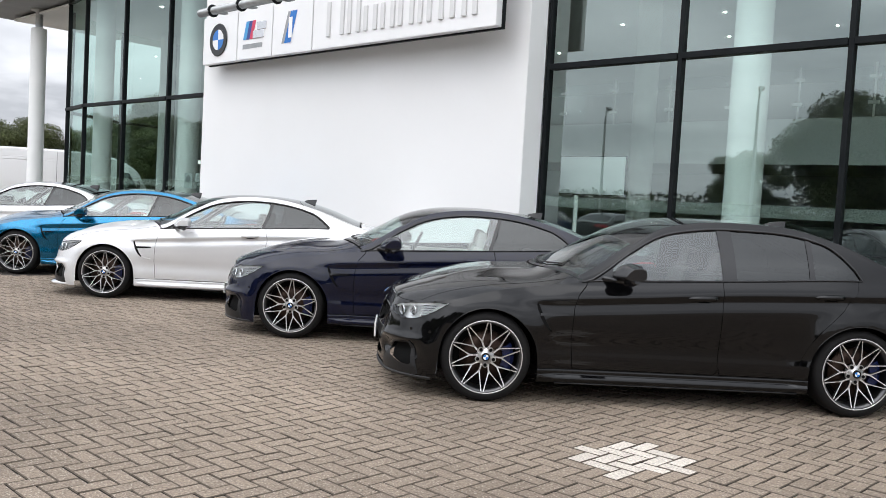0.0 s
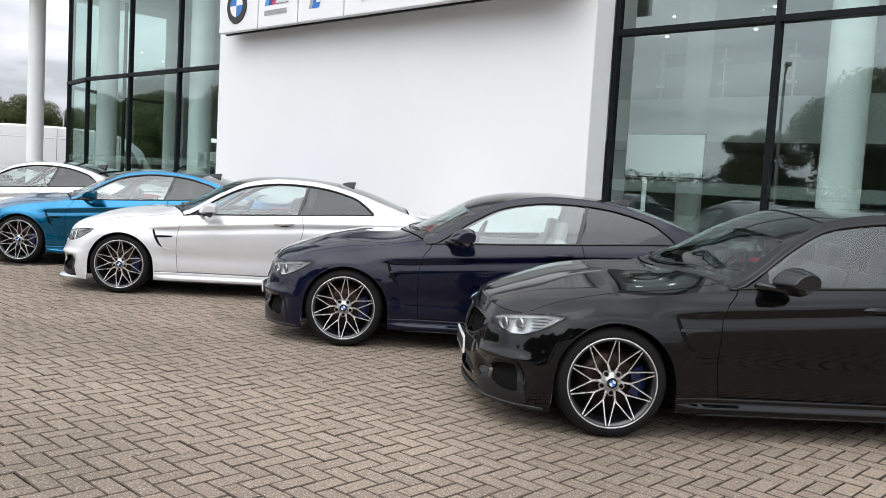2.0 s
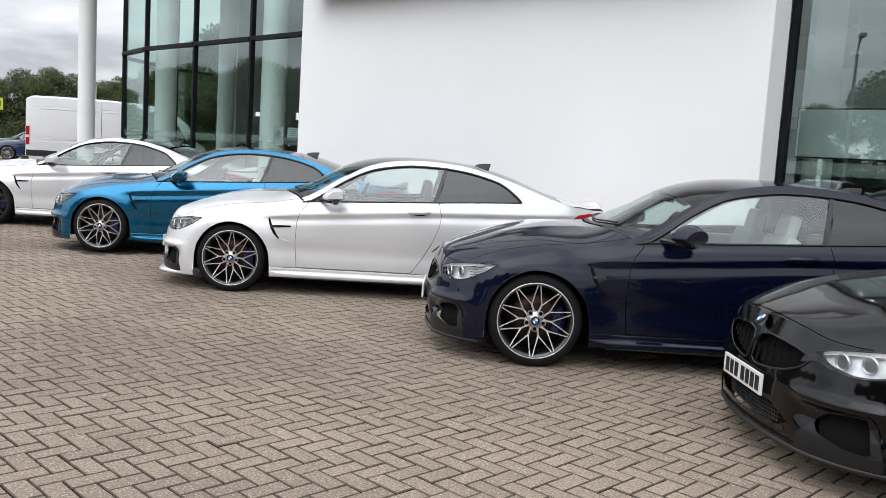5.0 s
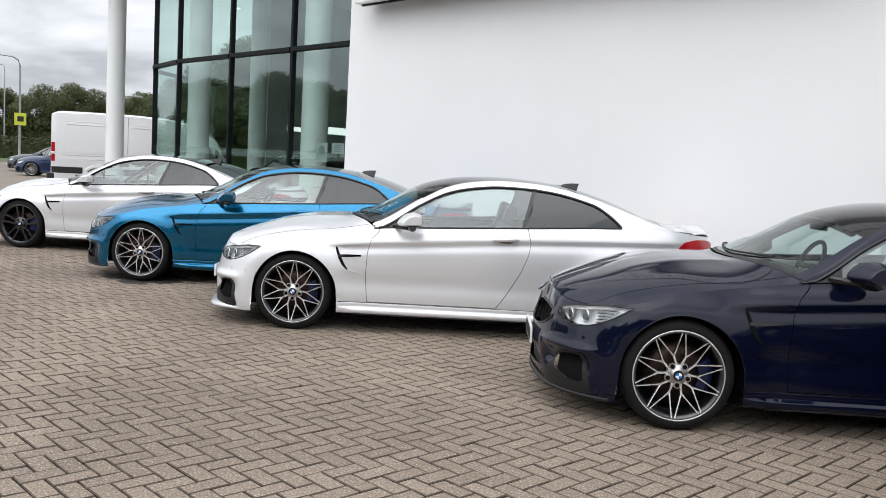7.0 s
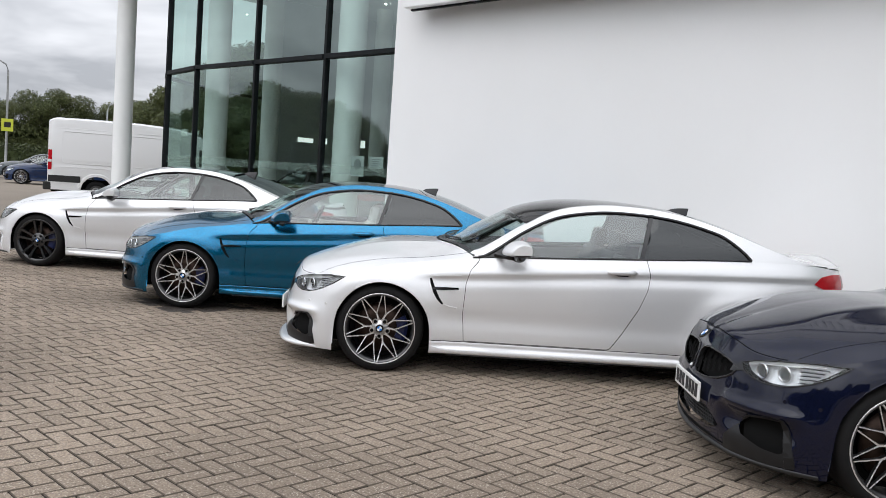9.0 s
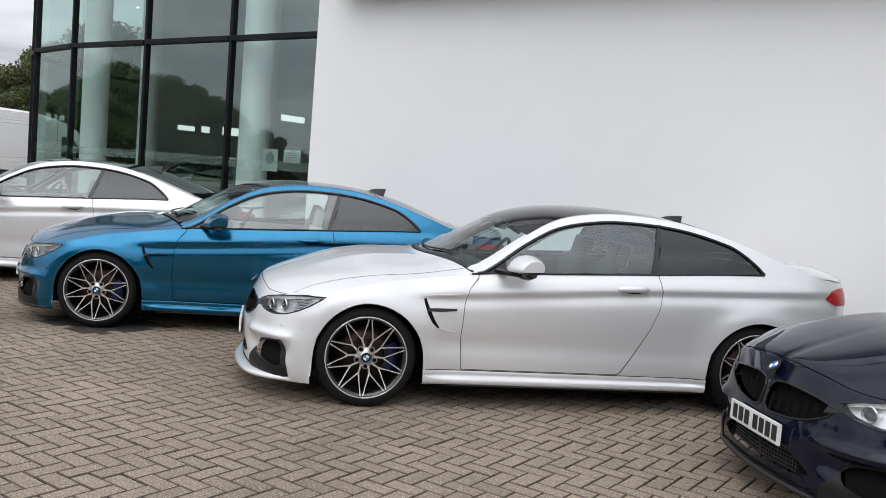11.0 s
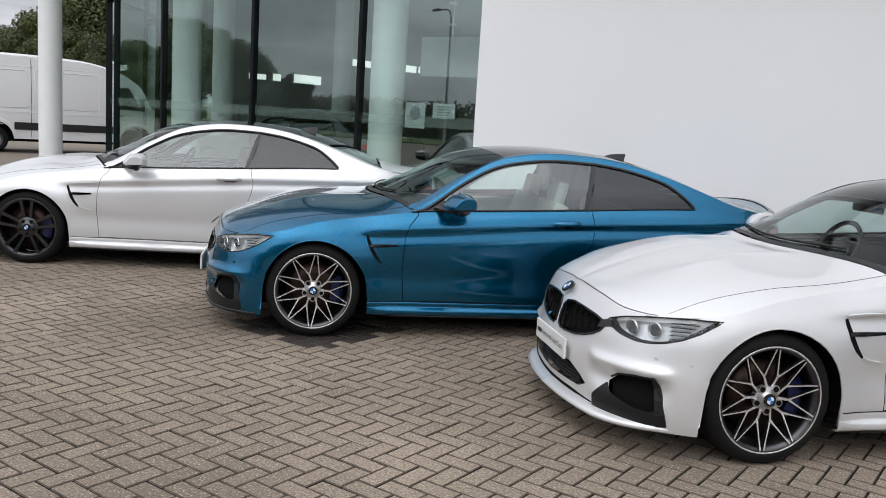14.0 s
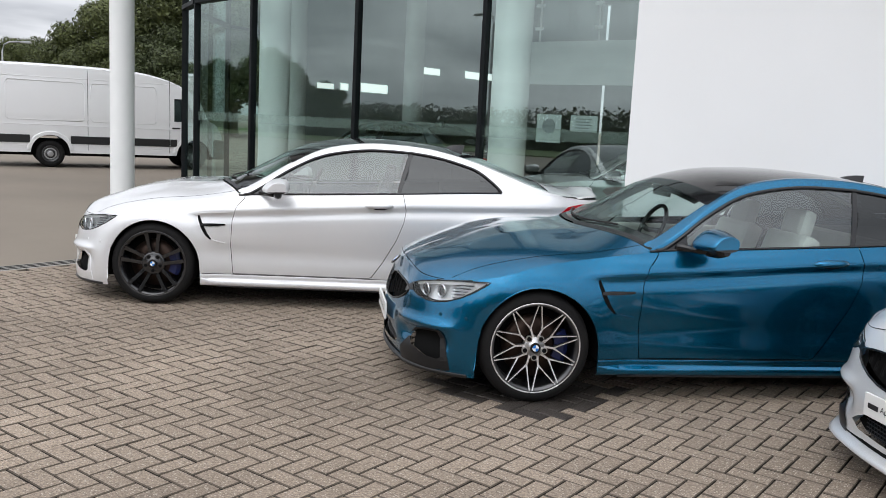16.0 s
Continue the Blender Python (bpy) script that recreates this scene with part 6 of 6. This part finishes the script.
def hedge(name, label, x0, x1, y0, y1, high, count, mat, leaf, seed):
    rng = np.random.default_rng(seed)
    along_y = (y1 - y0) > (x1 - x0)
    lobes = []
    ln = max(y1 - y0, x1 - x0)
    for k in range(int(ln / 1.2)):
        f = (k + 0.5) * 1.2 / ln
        for h in (0.3, 0.72):
            lobes.append((((x0 + x1) / 2 if along_y else x0 + (x1 - x0) * f, y0 + (y1 - y0) * f if along_y else (y0 + y1) / 2, high * h), high * rng.uniform(0.38, 0.5)))
    v, f = leaf_cloud(rng, lobes, count, leaf)
    # added solid box that blocks bright sky between the leaves
    cx, cy, hx, hy = (x0 + x1) / 2, (y0 + y1) / 2, (x1 - x0) / 2, (y1 - y0) / 2
    hx, hy = (hx * 0.2, hy) if along_y else (hx, hy * 0.2)
    n0 = len(v)
    v += [(cx + a * hx, cy + b * hy, z) for z in (0.0, high * 0.66) for a, b in ((-1, -1), (1, -1), (1, 1), (-1, 1))]
    f += [tuple(n0 + i for i in q) for q in ((4, 5, 6, 7), (0, 1, 5, 4), (1, 2, 6, 5), (2, 3, 7, 6), (3, 0, 4, 7))]
    ob = part(name, mesh_from(name, v, f, mat, flat=True))
    tagged(ob, label, "hedge", kind="stuff")
    return ob


hedge("hedge", "long clipped green boundary hedge", -99, -95, -40, 70, 2.2, 40000, leaf_mats[1], 0.15, 5)
hedge("undergrowth", "dense green scrub under the trees", -110, -106, -40, 75, 4.6, 52000, leaf_mats[0], 0.19, 6)
hedge("undergrowth", "dense green scrub under the trees", -130, 50, -41, -37, 3.0, 70000, leaf_mats[1], 0.18, 7)

verge = part("verge", box((-94.8, -60, -0.02), (-78.0, 90, 0.06), 0.02), grass_mat)
tagged(verge, "mown grass verge beyond the forecourt", "grass", kind="structure")
kerb_far = part("kerb", box((-77.98, -60, -0.02), (-77.8, 90, 0.1), 0.02), kerb_stone)
tagged(kerb_far, "pale concrete kerb along the verge", "kerb", kind="structure")
verge_back = part("verge", box((-130, -60, -0.02), (70, -26, 0.06), 0.02), grass_mat)
tagged(verge_back, "grass strip before the trees", "grass", kind="structure")
bm = bmesh.new()
pts = [(-46.2, 8.3), (-43.0, 9.0), (-42.8, 8.6), (-44.5, 6.4), (-48, 5.5), (-60, 4.0), (-60, 6.5)]
lo = [bm.verts.new((x, y, -0.02)) for x, y in pts]
hi = [bm.verts.new((x, y, 0.1)) for x, y in pts]
bm.faces.new(hi)
for k in range(len(pts)):
    bm.faces.new((lo[k], lo[(k + 1) % len(pts)], hi[(k + 1) % len(pts)], hi[k]))
bmesh.ops.recalc_face_normals(bm, faces=bm.faces)
island = part("kerb_island", bm, kerb_stone)
tagged(island, "low kerbed island in the forecourt", "kerb", kind="structure")

# parked cars in the distance, and the row behind the camera that the glass mirrors
far_cars = (((-48.0, 15.4), 62, paint_dark_blue, "dark blue parked car with silver wheels", True), ((-55.0, 17.2), 62, paint_grey, "dark grey parked saloon car", True), ((-57.5, 22.0), 62, paint_silver, "silver parked saloon car with tinted glass", True))
made = []
for hub, ang, pt, lab, sal in far_cars:
    made.append(make_car("parked_car", lab, car_pose(hub, ang), pt, saloon=sal, roof=pt, detail=False, group="parked cars in the distance"))
for k, (x, y, a) in enumerate(((-24, -14, 90), (-20.5, -14, 90), (-15.2, -13.8, 91), (-9, -14.1, 90), (-5.6, -14, 89), (1.5, -14, 90))):
    c = copy_thing(made[k % 3], pose(x, y, 0, 0, 0, a))
    tagged(c, ("dark blue", "dark grey", "silver")[k % 3] + " parked car across the forecourt", "car", "cars parked across the forecourt")
for x, y, a, k, s in ((-18.2, 12.6, 24, 2, 1.0), (-4.0, 14.2, 150, 1, 1.0), (-23.5, 12.9, 6, 1, 1.14)):
    c = copy_thing(made[k], pose(x, y, 0.012, 0, 0, a) @ Matrix.Diagonal((s ** 0.5, s ** 0.5, s, 1)))
    tagged(c, ("dark blue", "dark grey", "silver")[k] + " car on show behind the glass", "car", "showroom cars")


def lamp_post(x, y, high, arm, turn):
    post = empty("street_lamp")
    bm = bmesh.new()
    pts = [(0, 0, 0), (0, 0, 1.2), (0, 0, high - 0.6), (0.12, 0, high - 0.2), (0.45, 0, high), (arm, 0, high + 0.05)]
    add_tube(bm, pts, [0.09, 0.085, 0.06, 0.055, 0.05, 0.045], 10)
    part("pole", bm, steel_grey, post)
    bm = box((arm - 0.1, -0.12, high - 0.02), (arm + 0.55, 0.12, high + 0.12), 0.04)
    part("lantern", bm, steel_grey, post)
    post.matrix_world = pose(x, y, -0.02, 0, 0, turn)
    tagged(post, "grey steel street lamp with a curved arm", "street lamp", "street lamps")
    return post


posts = []
for x, y, h, arm, turn in ((-65.6, 20.5, 7.2, 1.35, 255), (-70, 29.0, 5.6, 1.2, 60), (-100, 30, 9.5, 1.4, 190), (-17.0, -18.0, 7.2, 0.5, 60), (-27.0, -21, 7.2, 0.5, 250), (-2.0, -24.0, 8.0, 1.4, 160), (-40, -23, 8.0, 1.4, 200), (12, -20, 8, 1.3, 120)):
    posts.append(lamp_post(x, y, h, arm, turn))

sign_blue = material("sign_blue", (0.03, 0.04, 0.22), 0.4)
sign_yellow = material("sign_yellow", (0.55, 0.6, 0.05), 0.4)
pylon = empty("pylon_sign", pose(-85, 20.5, 0.06, 0, 0, 100))
for k, (z0, z1) in enumerate(((3.95, 5.4), (2.5, 3.88), (1.0, 2.42))):
    part("panel", box((-0.92, -0.15, z0), (0.45, 0.15, z1), 0.02), sign_panel, pylon)
part("mast", box((0.5, -0.16, -0.1), (0.92, 0.16, 5.42), 0.02), sign_panel, pylon)
roundel(pylon, (-0.24, -0.16, 4.7), (0, -1, 0), 0.46)
part("name_bar", box((-0.8, -0.16, 2.1), (0.0, -0.15, 2.22)), steel_grey, pylon)
tagged(pylon, "white pylon sign with a round badge on the verge", "sign")
board = empty("board_sign", pose(-85, 24.4, 0.06, 0, 0, 90))
part("post", add_tube(bmesh.new(), [(0, 0, 0), (0, 0, 6.3)], 0.07, 8), sign_panel, board)
part("board", box((-0.62, -0.06, 2.0), (0.62, 0.0, 3.2), 0.01), sign_panel, board)
part("board_top", box((-0.62, -0.062, 3.2), (0.62, 0.0, 3.9), 0.01), sign_blue, board)
for z in (4.3, 4.9, 5.5):
    part("tag", box((-0.1, -0.05, z), (0.55, 0.0, z + 0.45), 0.01), sign_panel if z != 4.9 else sign_blue, board)
tagged(board, "white and blue board sign on a slim post", "sign")
warn = part("warning_plate", box((-0.36, -0.14, 2.75), (0.36, -0.06, 3.55), 0.01), sign_yellow, posts[0], "fluorescent yellow warning plate")
warn.rotation_euler = (0, 0, radians(90 - 255))
part("warning_symbol", box((-0.2, -0.146, 3.0), (0.2, -0.138, 3.34)), ink, warn)
small = empty("road_sign", pose(-85, 18.1, 0.06, 0, 0, 90))
part("post", add_tube(bmesh.new(), [(0, 0, 0), (0, 0, 3.5)], 0.05, 8), steel_grey, small)
part("plate", box((-0.3, -0.08, 2.95), (0.3, -0.05, 3.55), 0.01), sign_blue, small)
part("lower_plate", box((-0.3, -0.08, 2.35), (0.3, -0.05, 2.92), 0.01), sign_yellow, small)
tagged(small, "blue and yellow road sign on a post", "sign")
boll = empty("bollard", pose(-85, 17.78, 0.06))
for k in range(6):
    part("band", add_lathe(bmesh.new(), [(0.11, 0.23 * k), (0.11, 0.23 * k + 0.23)], 12, "Z"), plate_white if k % 2 else trim_black, boll)
tagged(boll, "black and white striped marker post", "bollard")

# ---- block paving ----
PL, PW = 0.21, 0.105
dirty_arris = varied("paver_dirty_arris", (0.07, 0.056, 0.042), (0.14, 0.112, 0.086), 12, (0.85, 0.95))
bed = part("paving_bed", box((PAVE_X0, PAVE_Y0, -0.055), (PAVE_X1, PAVE_Y1 - 0.005, -0.018)), joint_sand)
tagged(bed, "dark jointing sand between the paving blocks", "paving", kind="structure")
paving = empty("pavement")
tagged(paving, "grey-brown herringbone block paving with mossy dark joints", "paving", kind="structure")


def block(wx, wy):
    """One chamfered paving block: rings of a foot, an arris and the top face, about its centre."""
    e, c = 0.0038, 0.0038
    hx, hy = wx / 2 - e, wy / 2 - e
    v = []
    for x, y, z in ((hx, hy, -0.03), (hx, hy, -0.006), (hx - c, hy - c, 0.0)):
        v += [(-x, -y, z), (x, -y, z), (x, y, z), (-x, y, z)]
    f = [(8, 9, 10, 11)]
    for r in (0, 4):
        f += [(r + k, r + (k + 1) % 4, r + 4 + (k + 1) % 4, r + 4 + k) for k in range(4)]
    return np.array(v), np.array(f), np.array([0] + [1] * 4 + [2] * 4)


shapes = {"h": block(PL, PW), "v": block(PW, PL)}
shared = {}
for nm, pm in (("plain", paver_mat), ("pale", paver_glint), ("stained", paver_dark)):
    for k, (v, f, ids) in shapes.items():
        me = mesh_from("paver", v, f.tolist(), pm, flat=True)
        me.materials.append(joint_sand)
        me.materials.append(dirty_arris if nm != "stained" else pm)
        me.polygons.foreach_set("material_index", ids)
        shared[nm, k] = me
rng_p = np.random.default_rng(4)
all_v, all_f, all_i, count = [], [], [], 0
nx, ny = int((PAVE_X1 - PAVE_X0) / PW), int((PAVE_Y1 - PAVE_Y0) / PW)
for i in range(nx):
    for j in range(ny):
        k = (i - j) % 4
        if k == 0:
            kind, cx, cy = "h", PAVE_X0 + (i + 1) * PW, PAVE_Y0 + (j + 0.5) * PW
        elif k == 3:
            kind, cx, cy = "v", PAVE_X0 + (i + 0.5) * PW, PAVE_Y0 + (j + 1) * PW
        else:
            continue
        if cx > PAVE_X1 - 0.1 or cy > PAVE_Y1 - 0.11:
            continue
        dz = rng_p.normal() * 0.0011
        tx, ty = rng_p.normal(size=2) * 0.008
        # ragged-edged patch of thrown light, painted as pale blocks
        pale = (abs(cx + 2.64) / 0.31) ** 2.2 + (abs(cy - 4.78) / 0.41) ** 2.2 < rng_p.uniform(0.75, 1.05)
        # rectangle of darker blocks, their chamfers included
        stained = -14.56 < cx < -13.62 and 5.06 < cy < 5.92
        near = -6.9 < cx < -5.0 and 1.75 < cy < 4.75
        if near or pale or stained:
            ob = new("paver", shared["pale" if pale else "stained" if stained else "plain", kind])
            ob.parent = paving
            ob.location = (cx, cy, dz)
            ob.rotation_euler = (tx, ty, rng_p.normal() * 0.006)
        else:
            v, f, ids = shapes[kind]
            w = v.copy()
            w[:, 2] += dz + w[:, 0] * ty + w[:, 1] * tx
            w[:, 0] += cx
            w[:, 1] += cy
            all_v.append(w)
            all_f.append(f + count)
            all_i.append(ids)
            count += len(w)
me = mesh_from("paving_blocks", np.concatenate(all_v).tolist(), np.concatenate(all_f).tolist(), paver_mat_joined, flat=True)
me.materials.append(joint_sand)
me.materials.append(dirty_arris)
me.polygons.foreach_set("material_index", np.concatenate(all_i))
field = part("paving_blocks", me, None, paving)
tagged(field, kind="stuff")
